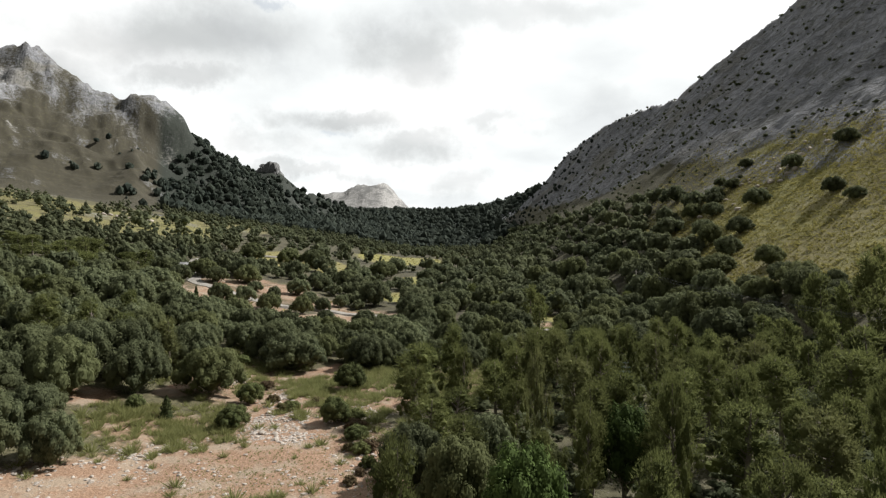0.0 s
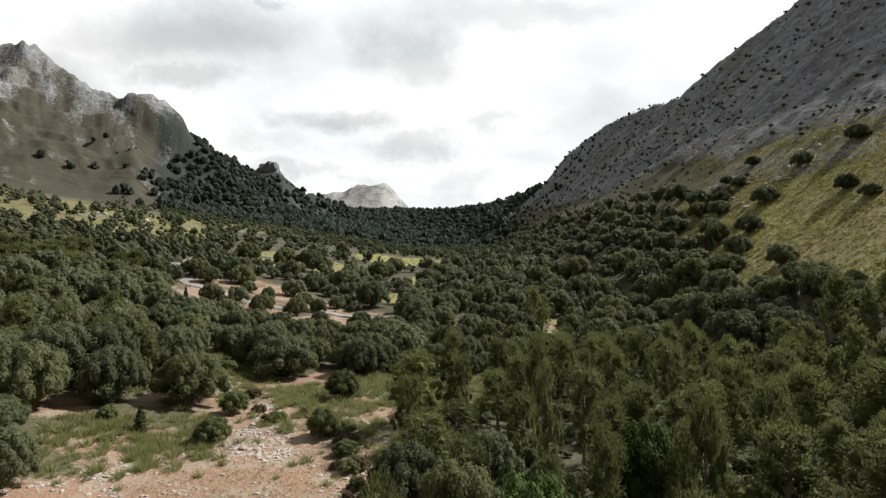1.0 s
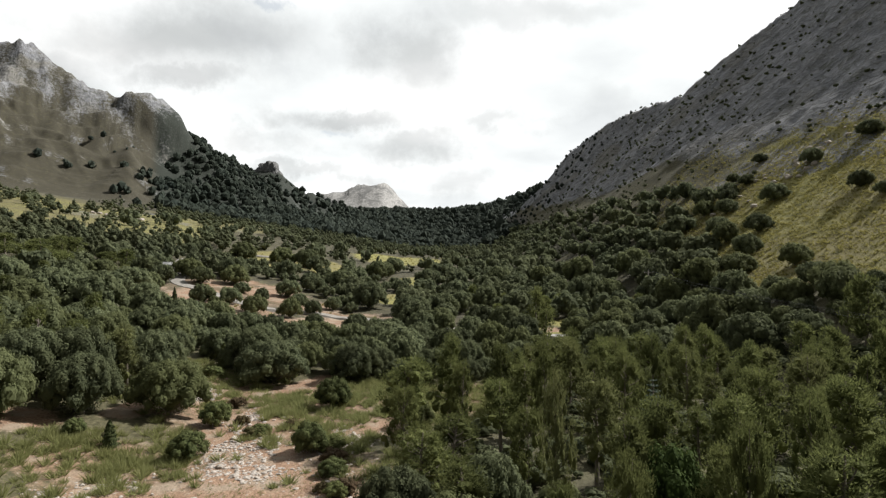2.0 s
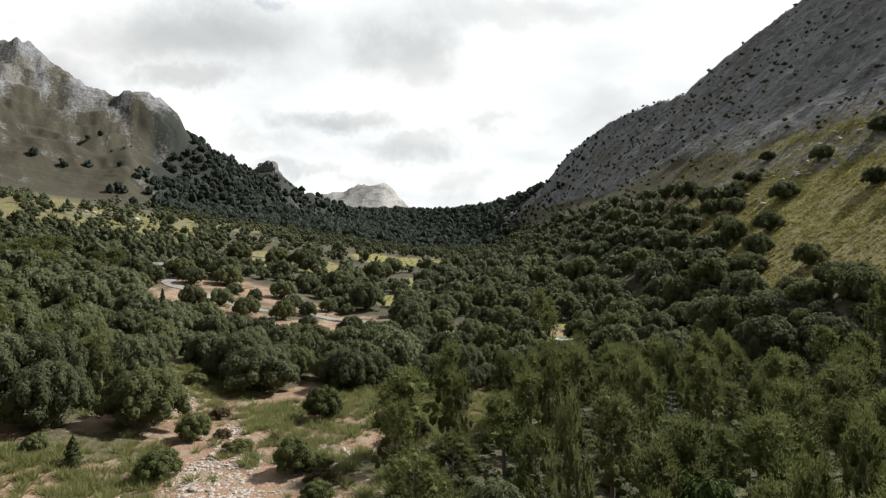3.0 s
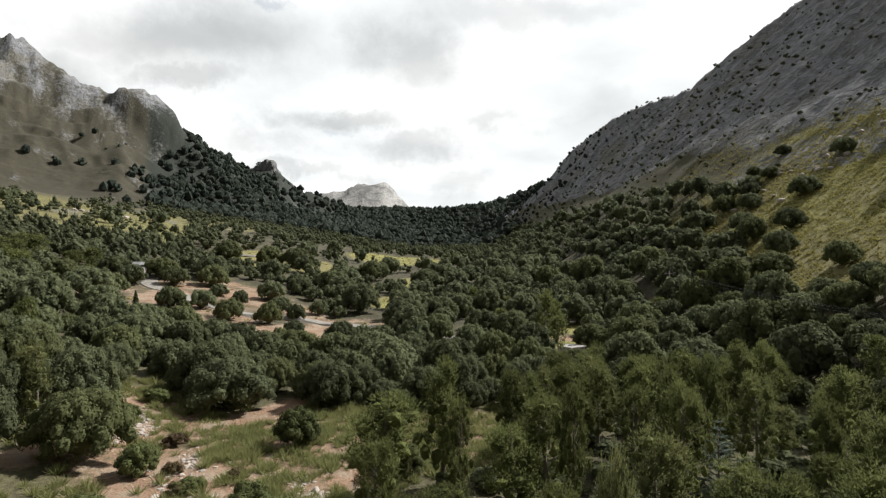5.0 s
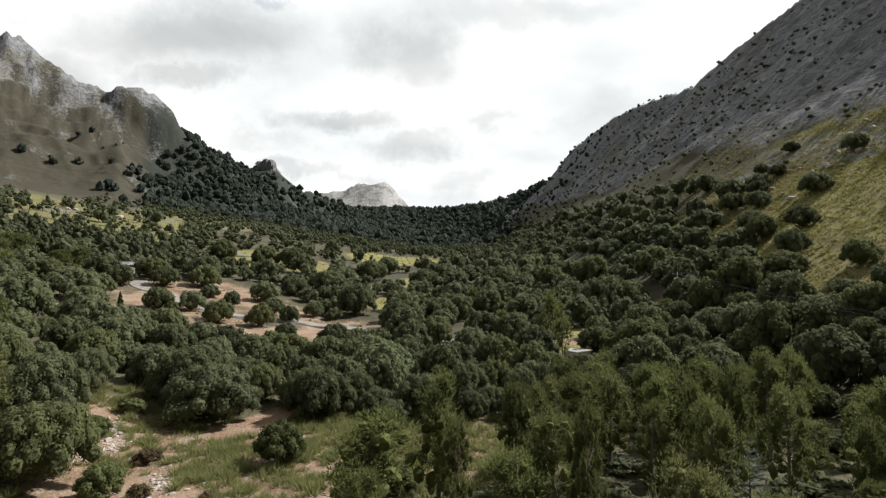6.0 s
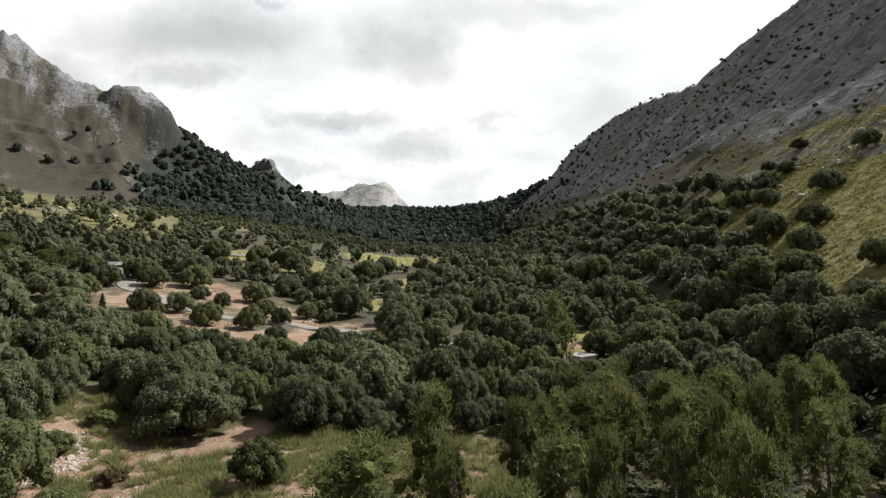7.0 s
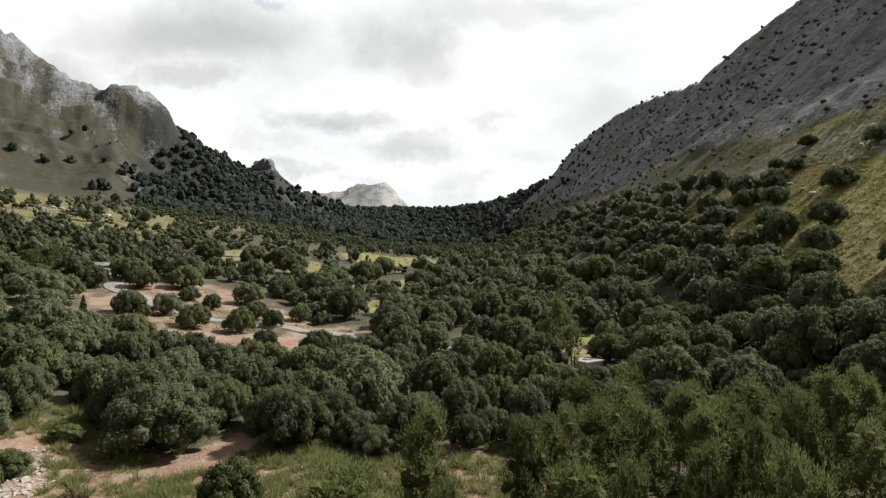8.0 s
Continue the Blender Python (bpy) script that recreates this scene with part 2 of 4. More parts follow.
    crack = sums(t, sums(t, stepped(t, (blocks, "Distance"), 0.0, 0.22), 0.38, "MULTIPLY"), 0.62)
    rock = blend(t, crack, (0.1, 0.1, 0.096), rock)
    # pale bare limestone; on the far mountain its paleness also paints distance haze
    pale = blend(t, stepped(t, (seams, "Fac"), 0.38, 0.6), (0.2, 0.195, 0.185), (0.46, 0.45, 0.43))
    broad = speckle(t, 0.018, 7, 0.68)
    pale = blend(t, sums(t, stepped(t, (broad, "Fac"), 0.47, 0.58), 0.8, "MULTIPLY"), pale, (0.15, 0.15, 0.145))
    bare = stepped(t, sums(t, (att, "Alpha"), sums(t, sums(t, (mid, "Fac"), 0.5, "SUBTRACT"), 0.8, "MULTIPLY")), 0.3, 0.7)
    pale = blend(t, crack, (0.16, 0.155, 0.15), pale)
    c = blend(t, ragged("Green", 0.3, 0.7, 1.3), c, rock)
    c = blend(t, ragged("Red", 0.3, 0.7, 1.0), c, earth)
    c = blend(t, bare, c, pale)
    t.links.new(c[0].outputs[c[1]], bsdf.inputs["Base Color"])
    cliff = sums(t, sums(t, (seams, "Fac"), (rgb, "Green"), "MULTIPLY"), 3.2, "MULTIPLY")
    cliff = sums(t, cliff, sums(t, sums(t, crack, (rgb, "Green"), "MULTIPLY"), 1.2, "MULTIPLY"))
    bumps = sums(t, sums(t, (fine, "Fac"), 0.35, "MULTIPLY"), cliff)
    relief(t, bsdf, bumps, 0.85, 0.6)
    return m


GROUND = ground_material()


def stone_material(name, dark, light):
    m, t, bsdf = material(name, 0.85)
    info = node(t, "ShaderNodeNewGeometry")
    n = speckle(t, 5.0, 6, 0.65)
    c = blend(t, (n, "Fac"), dark, light)
    c = blend(t, sums(t, (info, "Random Per Island"), 0.6, "MULTIPLY"), c, (0.46, 0.4, 0.345))
    t.links.new(c[0].outputs[c[1]], bsdf.inputs["Base Color"])
    relief(t, bsdf, (n, "Fac"), 0.5, 0.05)
    return m


STONE = stone_material("limestone", (0.2, 0.18, 0.165), (0.48, 0.43, 0.38))


def plain(name, a, b, rough=0.8, scale=3.0, metal=0.0):
    m, t, bsdf = material(name, rough)
    bsdf.inputs["Metallic"].default_value = metal
    n = speckle(t, scale, 5, 0.6)
    c = blend(t, stepped(t, (n, "Fac"), 0.35, 0.65), a, b)
    t.links.new(c[0].outputs[c[1]], bsdf.inputs["Base Color"])
    relief(t, bsdf, (n, "Fac"), 0.3, 0.02)
    return m


ROAD = plain("worn_asphalt", (0.2, 0.185, 0.165), (0.3, 0.28, 0.25), 0.9, 1.2)
CONCRETE = plain("concrete", (0.26, 0.25, 0.235), (0.38, 0.365, 0.345), 0.85, 2.0)

# ---------- lie of the land
def smooth(a, b, v):
    f = np.clip((np.asarray(v, float) - a) / (b - a), 0, 1)
    return f * f * (3 - 2 * f)


def lattice(ix, iy, seed):
    h = (ix * 374761393 + iy * 668265263 + seed * 2147483647) & 0xFFFFFFFF
    h = ((h ^ (h >> 13)) * 1274126177) & 0xFFFFFFFF
    return ((h ^ (h >> 16)) & 0xFFFF) / 65535.0


def grain(x, y, seed=0):
    """Value noise from -1 to 1, one bump a metre."""
    x, y = np.asarray(x, float), np.asarray(y, float)
    ix, iy = np.floor(x).astype(np.int64), np.floor(y).astype(np.int64)
    fx, fy = x - ix, y - iy
    fx, fy = fx * fx * fx * (fx * (6 * fx - 15) + 10), fy * fy * fy * (fy * (6 * fy - 15) + 10)
    a = lattice(ix, iy, seed) * (1 - fx) + lattice(ix + 1, iy, seed) * fx
    b = lattice(ix, iy + 1, seed) * (1 - fx) + lattice(ix + 1, iy + 1, seed) * fx
    return 2 * (a * (1 - fy) + b * fy) - 1


def layers(x, y, size, octaves=4, seed=0, rough=0.5):
    total, gain = 0.0, 1.0
    for k in range(octaves):
        c, s = math.cos(k * 1.1 + seed), math.sin(k * 1.1 + seed)
        total = total + gain * grain((c * x - s * y) / size + 17.3 * k, (s * x + c * y) / size - 9.1 * k, seed + k)
        size, gain = size * 0.5, gain * rough
    return total


def crags(x, y, size, octaves=4, seed=0):
    """Ridged noise from 0 to about 1."""
    total, gain = 0.0, 0.5
    for k in range(octaves):
        c, s = math.cos(k * 1.7 + seed), math.sin(k * 1.7 + seed)
        total = total + gain * (1 - np.abs(grain((c * x - s * y) / size + 5.7 * k, (s * x + c * y) / size + 3.3 * k, seed + k)) * 2) ** 1
        size, gain = size * 0.5, gain * 0.55
    return total


# valley floor along the way, from the near wash to the pass and down behind it
FLOOR = [(-200, -2), (0, -0.6), (40, 0.0), (60, 0.4), (80, 1.2), (110, 2.8), (150, 6.5), (226, 13.5), (300, 17.5), (400, 25), (600, 47), (850, 84), (1100, 113), (1300, 96), (1700, 40), (5000, 20)]
# crest of the mountain on the right: y, x, z
CREST_R = [(-250, 300, 190), (0, 240, 172), (120, 205, 150), (200, 172, 138), (240, 156, 129), (255, 139, 115), (276, 128, 105.5), (290, 121, 98), (310, 116.5, 99.5), (350, 100, 97), (390, 88, 91), (450, 88, 78), (560, 87, 80), (800, 77, 93), (1100, 40, 115), (1500, 60, 85)]
# crest of the mountain on the left: x, y, z
CREST_L = [(-760, 380, 150), (-520, 410, 185), (-372, 440, 184), (-326, 450, 187), (-292, 455, 161), (-272, 461, 152), (-256, 466, 147), (-222, 485, 127), (-207, 540, 111), (-206, 600, 110), (-183, 720, 107), (-153, 830, 99), (-84, 1000, 90), (-40, 1100, 104)]


def along(table, y, column=1):
    knots = np.array(table, float)
    return np.interp(y, knots[:, 0], knots[:, column])


def to_crest(x, y):
    """Distance to the left crest, and the crest's height there."""
    best, high = np.full(np.shape(x), 1e9), np.zeros(np.shape(x))
    for (ax, ay, az), (bx, by, bz) in zip(CREST_L, CREST_L[1:]):
        f = np.clip(((x - ax) * (bx - ax) + (y - ay) * (by - ay)) / ((bx - ax) ** 2 + (by - ay) ** 2), 0, 1)
        d = np.hypot(x - ax - f * (bx - ax), y - ay - f * (by - ay))
        near = d < best
        best, high = np.where(near, d, best), np.where(near, az + f * (bz - az), high)
    return best, high


def either(a, b, k):
    """The higher of the two, with a soft seam k metres deep."""
    h = np.clip(0.5 + 0.5 * (a - b) / k, 0, 1)
    return b + (a - b) * h + k * h * (1 - h)


def foot_r(y):
    return np.interp(y, [0, 60, 350, 600, 1100], [24, 27, 24, 10, 0])


def height(x, y):
    x, y = np.asarray(x, float), np.asarray(y, float)
    floor = along(FLOOR, y)
    # right: apron of grass, then the rock face up to the crest
    fr, cx, cz = foot_r(y), along(CREST_R, y, 1), along(CREST_R, y, 2)
    u = (x - fr) / (cx - fr)
    up = np.clip(u, 0, 1) ** 1.3 * (cz - floor) - np.clip(u - 1, 0, 9) * 60
    steep_r = smooth(0.22, 0.5, u) * smooth(8, 30, cz - floor)
    # left: terraces, then the slope to the other crest
    left = np.clip(-18 - x, 0, None)
    terrace = 0.16 * np.minimum(left, 230)
    d, high = to_crest(x, y)
    drop = np.interp(d, [0, 12, 40, 200, 420, 900], [0, 12, 42, 146, 190, 220])
    slope_l = high - drop
    z = floor + up + terrace * smooth(900, 300, y)
    rock_l = smooth(-12, 8, slope_l - z)
    z = either(slope_l, z, 10)
    knob = smooth(1.2, 0.86, np.hypot((x + 239) / 27, (y - 468) / 17))
    dome = 154 - 11 * smooth(-231, -207, x) - 2 * smooth(-248, -262, x) + 5 * crags(x, y, 13, 3, 31) - 2.5 - 0.02 * (y - 470) ** 2
    z = z + knob * np.clip(dome - z, 0, 15) + 2 * smooth(1.2, 0.4, np.hypot((x + 320) / 22, (y - 450) / 25)) * crags(x, y, 15, 3, 8)
    # a rock tooth behind the left crest and a bare mountain beyond the pass
    z = either(z, 152 - 0.12 * np.clip(-262 - x, 0, 60) - 1.2 * np.clip(-322 - x, 0, None) - 0.85 * np.clip(x + 246, 0, None) - 0.6 * np.abs(y - 830), 4)
    far = np.interp(x, [-1400, -700, -504, -369, -301, -223, -189, -144, -95, 60, 700], [150, 240, 292, 320, 336, 335, 298, 250, 208, 150, 60])
    z = either(z, far - 0.55 * np.abs(y - 2250) - 300 * smooth(1700, 1500, y), 30)
    # rocks and hollows
    z = z + layers(x, y, 22, 3, 3) * 0.35 * smooth(20, 60, np.abs(x + 6)) + layers(x, y, 5, 3, 9) * 0.12
    rock = np.maximum(steep_r, rock_l * smooth(150, 40, d) * (1 - 0.75 * knob))
    z = z + rock * (crags(x, y, 34, 5, 21) - 0.35) * np.where(x < 0, 7.0, 1.9) + steep_r * (crags(x * 0.9, y * 1.2, 13, 3, 5) - 0.3) * 1.7
    ledge = rock_l * smooth(80, 45, d) * smooth(6, 22, d) * (1 - 0.8 * knob) * smooth(-190, -225, x) * smooth(700, 560, y)
    rise = ((z + layers(x, y, 40, 3, 61) * 6) / 13) % 1.0
    z = z + ledge * 9.5 * (smooth(0.32, 0.68, rise) - rise)
    z = z + smooth(1500, 1900, y) * (crags(x, y, 110, 6, 2) - 0.3) * 16
    return z


# ---------- what covers the land
def blob(x, y, cx, cy, rx, ry, turn=0.0, soft=0.35):
    """1 inside an ellipse, 0 outside, with a soft edge."""
    c, s = math.cos(radians(turn)), math.sin(radians(turn))
    dx, dy = np.asarray(x, float) - cx, np.asarray(y, float) - cy
    r = np.hypot((c * dx + s * dy) / rx, (c * dy - s * dx) / ry)
    return smooth(1 + soft, 1 - soft, r)


WASH = [(-14, 34, 12, 5.5, 25), (-10, 41, 5.5, 4, 40), (-14.5, 48, 3.0, 5.5, 20), (-5, 33, 4, 7, -10)]
CLEARING = [(-12, 37, 11, 11, 0), (-12, 24, 13, 11, 0), (-11, 54, 12, 9.5, 10), (-19, 57, 8, 8, 0), (-23, 60, 5, 8, 10), (1, 56, 7, 6, 0), (-21.5, 41.5, 5, 4, 0), (1.5, 58.5, 7.5, 5, 0)]
RED_SPOTS = [(-13, 62.5, 1.5, 5, -22), (-24, 60.5, 2.2, 2.6, 0), (-21.5, 55.5, 3, 2.2, 30), (2.0, 63.0, 1.6, 1.0, 0), (-29, 46, 3, 2, 0), (-23.5, 51, 1.5, 3, -20), (-4, 50, 2, 1.2, 20), (17.5, 95, 2.4, 2.2, 0)]
FIELD = [(-37, 97.5, 20, 8.5, -8), (-14, 107, 11, 6, 0), (-46, 109, 13, 9, 10), (-41, 122, 14, 10, 0), (-28, 113, 10, 7, 0), (-15, 99, 12, 6, 0)]
MEADOW = [(-18, 226, 16, 24, 0), (-34, 172, 6, 16, 12), (-48, 174, 10, 20, 15), (20, 282, 16, 10, 0), (-3, 216, 5, 12, 0), (16, 93, 4.5, 4, 0), (22, 102, 5, 4, 0), (-9, 130, 5, 8, 0), (-22, 150, 8, 7, 0), (-61, 167, 5, 5, 0), (36, 108, 4, 5, 0), (-7, 160, 4, 10, 10)]


# the lane through the valley: x, y
LANE = [(19.5, 79), (15, 83.5), (8, 90), (-2, 98.5), (-10.5, 103.2), (-16.5, 107), (-23.5, 107.6), (-29.5, 105.2), (-37, 107.5), (-45, 112.5), (-51.5, 117.5), (-54.5, 124), (-60, 136), (-63, 148), (-60.5, 162), (-54, 172), (-40, 182)]


def inside(x, y, patches, soft=0.35):
    total = np.zeros(np.shape(x))
    for p in patches:
        total = np.maximum(total, blob(x, y, *p, soft))
    return total


def right_u(x, y):
    fr, cx = foot_r(y), along(CREST_R, y, 1)
    return (x - fr) / (cx - fr)


def grass_r(x, y):
    """The sunlit grass apron on the right."""
    edge = np.interp(y, [40, 78, 88, 110, 135, 185, 300], [52, 47, 44, 46, 54, 52, 56]) + layers(x, y, 9, 2, 31) * 2.5
    return smooth(-2, 2, x - edge) * smooth(0.42, 0.36, right_u(x, y) + layers(x, y, 14, 2, 37) * 0.025) * (0.36 + 0.64 * smooth(165, 128, y)) * smooth(330, 260, y)


def terrace_l(x, y):
    return smooth(-74, -86, x + layers(x, y, 25, 2, 12) * 8) * smooth(152, 168, y + layers(x, y, 25, 2, 14) * 8)


def cover(x, y):
    """Earth, rock and straw at each place, from 0 to 1."""
    earth = np.maximum(inside(x, y, WASH), np.maximum(inside(x, y, RED_SPOTS), (0.6 + 0.25 * layers(x, y, 4, 2, 55)) * inside(x, y, FIELD)))
    earth = np.maximum(earth, 0.6 * inside(x, y, CLEARING))
    u = right_u(x, y)
    d, high = to_crest(x, y)
    rock_r = smooth(0.29, 0.38, u + layers(x, y, 30, 3, 8) * 0.045 - 0.09 * smooth(150, 260, y)) * (y > 40)
    lane = np.abs(u - 0.315 - 0.0006 * (125 - y)) < 0.03 + 0.015 * layers(x, y, 12, 2, 4)
    rock_r = np.maximum(rock_r, 0.62 * lane * smooth(95, 115, y) * smooth(165, 150, y))
    rock_r = np.where(y > 420, rock_r * smooth(900, 420, y), rock_r)
    rock_l = smooth(80, 16, d + layers(x, y, 40, 3, 6) * 30) * smooth(-0.43, -0.49, x / np.maximum(y, 1)) * smooth(-150, -190, x) * (0.62 + 0.3 * layers(x, y, 12, 3, 66))
    rock_far_hazed = smooth(1500, 1800, y)
    rock_l = np.maximum(rock_l, 0.4 * smooth(0.55, 1.0, layers(x, y, 16, 4, 44)) * terrace_l(x, y))
    rock = np.maximum(np.maximum(rock_r, rock_l), rock_far_hazed)
    straw = np.maximum(grass_r(x, y), np.maximum(inside(x, y, MEADOW), terrace_l(x, y) * 0.52 * smooth(320, 270, y - 0.35 * (x + 150) + layers(x, y, 40, 3, 77) * 22)))
    straw = np.maximum(straw, 0.36 * inside(x, y, CLEARING))
    # bare limestone; full on the far mountain, where the pale colour imitates haze too
    bare = np.maximum(rock_far_hazed, 0.15 * rock_l * smooth(34, 4, d + layers(x, y, 18, 3, 16) * 22))
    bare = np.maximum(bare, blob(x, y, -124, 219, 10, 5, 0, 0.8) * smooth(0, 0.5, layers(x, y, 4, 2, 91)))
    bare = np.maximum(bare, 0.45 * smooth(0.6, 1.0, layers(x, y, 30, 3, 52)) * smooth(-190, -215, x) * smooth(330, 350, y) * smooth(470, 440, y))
    return earth, rock, straw, bare


def make_mesh(name, verts, tris, mat, smooth_faces=False):
    me = bpy.data.meshes.new(name)
    verts, tris = np.asarray(verts, np.float32), np.asarray(tris, np.int32)
    me.vertices.add(len(verts))
    me.vertices.foreach_set("co", verts.ravel())
    me.loops.add(tris.size)
    me.loops.foreach_set("vertex_index", tris.ravel())
    me.polygons.add(len(tris))
    me.polygons.foreach_set("loop_start", np.arange(0, tris.size, tris.shape[1], dtype=np.int32))
    me.polygons.foreach_set("use_smooth", np.full(len(tris), smooth_faces))
    me.update(calc_edges=True)
    me.materials.append(mat)
    return me


def build_ground():
    inner = np.linspace(-0.9, 0.9, 410)
    outer = 0.92 + np.linspace(0.02, 1, 14) ** 1.5 * 0.9
    across = np.concatenate([-outer[::-1], inner, outer])
    depth = np.concatenate([np.geomspace(40, 250, 180), np.linspace(251.3, 520, 205), np.geomspace(525, 1500, 115), np.geomspace(1515, 5200, 50)]) - 120
    a, y = np.meshgrid(across, depth)
    x = a * np.where(y < 60, (y + 120) * 0.5 + 60 * 0.5 + 10, y + 40)
    z = height(x, y)
    verts = np.stack([x, y, z], -1).reshape(-1, 3)
    w = len(across)
    k = (np.arange(len(depth) - 1)[:, None] * w + np.arange(w - 1)[None]).ravel()
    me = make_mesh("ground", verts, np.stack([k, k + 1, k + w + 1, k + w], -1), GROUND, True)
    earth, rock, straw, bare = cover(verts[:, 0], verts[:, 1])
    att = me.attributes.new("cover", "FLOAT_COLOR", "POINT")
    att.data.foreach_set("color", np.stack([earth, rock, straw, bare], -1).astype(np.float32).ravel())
    # dark forest ground closes the gaps between the trees
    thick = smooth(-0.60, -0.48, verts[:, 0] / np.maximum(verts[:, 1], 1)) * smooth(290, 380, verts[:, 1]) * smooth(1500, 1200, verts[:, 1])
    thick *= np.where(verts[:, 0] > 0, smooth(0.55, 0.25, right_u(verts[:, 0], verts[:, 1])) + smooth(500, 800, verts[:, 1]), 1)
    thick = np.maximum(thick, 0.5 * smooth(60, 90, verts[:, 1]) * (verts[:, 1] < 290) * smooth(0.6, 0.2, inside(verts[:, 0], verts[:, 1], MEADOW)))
    # cloud shade over the left slope, put into its low scrub cover
    cloud_shade_l = smooth(-130, -165, verts[:, 0]) * smooth(285, 320, verts[:, 1])
    thick = np.maximum(thick, 0.68 * cloud_shade_l)
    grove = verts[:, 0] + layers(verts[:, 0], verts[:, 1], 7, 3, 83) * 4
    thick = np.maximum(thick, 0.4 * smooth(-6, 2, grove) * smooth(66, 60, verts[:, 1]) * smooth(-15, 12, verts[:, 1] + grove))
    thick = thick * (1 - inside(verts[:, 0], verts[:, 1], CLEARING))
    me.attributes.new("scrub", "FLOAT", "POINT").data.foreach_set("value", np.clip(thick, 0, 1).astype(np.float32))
    return tagged(new("ground", me), "valley floor and limestone mountain slopes with dry grass", "ground", kind="structure")


build_ground()


# ---------- trees
def unit(v):
    return v / np.maximum(np.linalg.norm(v, axis=-1, keepdims=True), 1e-9)


def blades(centre, normal, length, width, rng):
    """Small leaf sprays, a triangle each, lying across their normals."""
    n = len(centre)
    side = unit(np.cross(normal, rng.normal(size=(n, 3))))
    other = np.cross(normal, side)
    l, w = (np.asarray(length) * np.ones(n))[:, None] / 2, (np.asarray(width) * np.ones(n))[:, None] / 2
    v = np.stack([centre - side * l, centre + side * l * 0.8 - other * w * 1.1, centre + side * l * 0.5 + other * w * 1.2], 1).reshape(-1, 3)
    return v, np.arange(3 * n).reshape(-1, 3)


def spikes(base, way, length, width, rng):
    """Narrow triangles that point along their ways."""
    n = len(base)
    side = unit(np.cross(way, rng.normal(size=(n, 3)))) * (np.asarray(width) * np.ones(n))[:, None] / 2
    v = np.stack([base - side, base + side, base + way * (np.asarray(length) * np.ones(n))[:, None]], 1).reshape(-1, 3)
    return v, np.arange(3 * n).reshape(-1, 3)


def ball(level):
    bm = bmesh.new()
    bmesh.ops.create_icosphere(bm, subdivisions=level, radius=1)
    v, t = np.array([p.co for p in bm.verts]), np.array([[q.index for q in f.verts] for f in bm.faces])
    bm.free()
    return v, t


BALLS = {k: ball(k) for k in (1, 2)}


def join(pieces):
    verts, tris, n = [], [], 0
    for v, t in pieces:
        verts.append(v), tris.append(t + n)
        n += len(v)
    return np.concatenate(verts), np.concatenate(tris)


def tube(points, radii, sides=6):
    points = np.asarray(points, float)
    rings = []
    for k, p in enumerate(points):
        way = unit(points[min(k + 1, len(points) - 1)] - points[max(k - 1, 0)])
        a = unit(np.cross(way, [0.31, 0.95, 0.05]))
        b = np.cross(way, a)
        turn = np.arange(sides) * 2 * math.pi / sides
        rings.append(p + radii[k] * (np.cos(turn)[:, None] * a + np.sin(turn)[:, None] * b))
    v = np.concatenate(rings + [points[-1:]])
    t = []
    for k in range(len(points) - 1):
        for j in range(sides):
            a, b = k * sides + j, k * sides + (j + 1) % sides
            t += [(a, b, b + sides), (a, b + sides, a + sides)]
    last = (len(points) - 1) * sides
    t += [(last + j, last + (j + 1) % sides, len(v) - 1) for j in range(sides)]
    return v, np.array(t)


def lobes_of(rng, count, low, flat):
    """Lumps of a dome-shaped crown of radius 1 and height about flat, standing on z = low: a dark heart, and many small heads round it."""
    up = (np.arange(count) + rng.uniform(0, 1, count)) / count * 1.12 - 0.14
    turn = rng.uniform(0, 2 * math.pi) + np.arange(count) * 2.39996 + rng.uniform(-0.5, 0.5, count)
    out = np.sqrt(np.clip(1 - np.clip(up, 0, 1) ** 2, 0.02, 1)) * rng.uniform(0.6, 0.92, count)
    size = rng.uniform(0.7, 1.3, count) * (0.44 if count < 10 else min(0.26, 1.25 / math.sqrt(count)))
    c = np.stack([np.cos(turn) * out, np.sin(turn) * out, low + flat * (0.28 + 0.55 * up)], -1)
    heart = [[0, 0, low + flat * 0.38], [0.16, -0.12, low + flat * 0.5], [-0.15, 0.14, low + flat * 0.48]]
    return np.concatenate([c, heart]), np.concatenate([size, [0.6, 0.46, 0.46]])


def broad_crown(seed, lumps, leaves, leaf, low=0.18, flat=0.85, core=1, ragged=0.14):
    """An evergreen oak's crown, 2 across: dark lumps set round with small stiff leaves."""
    rng = np.random.default_rng(seed)
    c, r = lobes_of(rng, lumps, low, flat)
    sq = np.array([1, 1, 0.82])
    bv, bt = BALLS[core]
    pieces = []
    for k in range(len(c)):
        jag = 1 + rng.uniform(-0.13, 0.13, (len(bv), 1))
        pieces.append((c[k] + bv * jag * r[k] * 0.86 * sq, bt))
    if leaves:
        pick = rng.choice(len(c), leaves * 3, p=r**2 / (r**2).sum())
        way = unit(rng.normal(size=(leaves * 3, 3)) + [0, 0, 0.4])
        tuft = 1 + ragged * np.sin(way[:, 0] * 9 + pick) * np.sin(way[:, 1] * 8 + 2 * pick) + rng.uniform(-0.14, 0.13, leaves * 3)
        p = c[pick] + way * (r[pick] * tuft)[:, None] * sq
        deep = np.zeros(len(p), bool)
        for k in range(len(c)):
            deep |= (np.linalg.norm((p - c[k]) / sq, axis=1) < 0.8 * r[k]) & (pick != k)
        keep = np.nonzero(~deep & (p[:, 2] > low * 0.55))[0][:leaves]
        p, way = p[keep], way[keep]
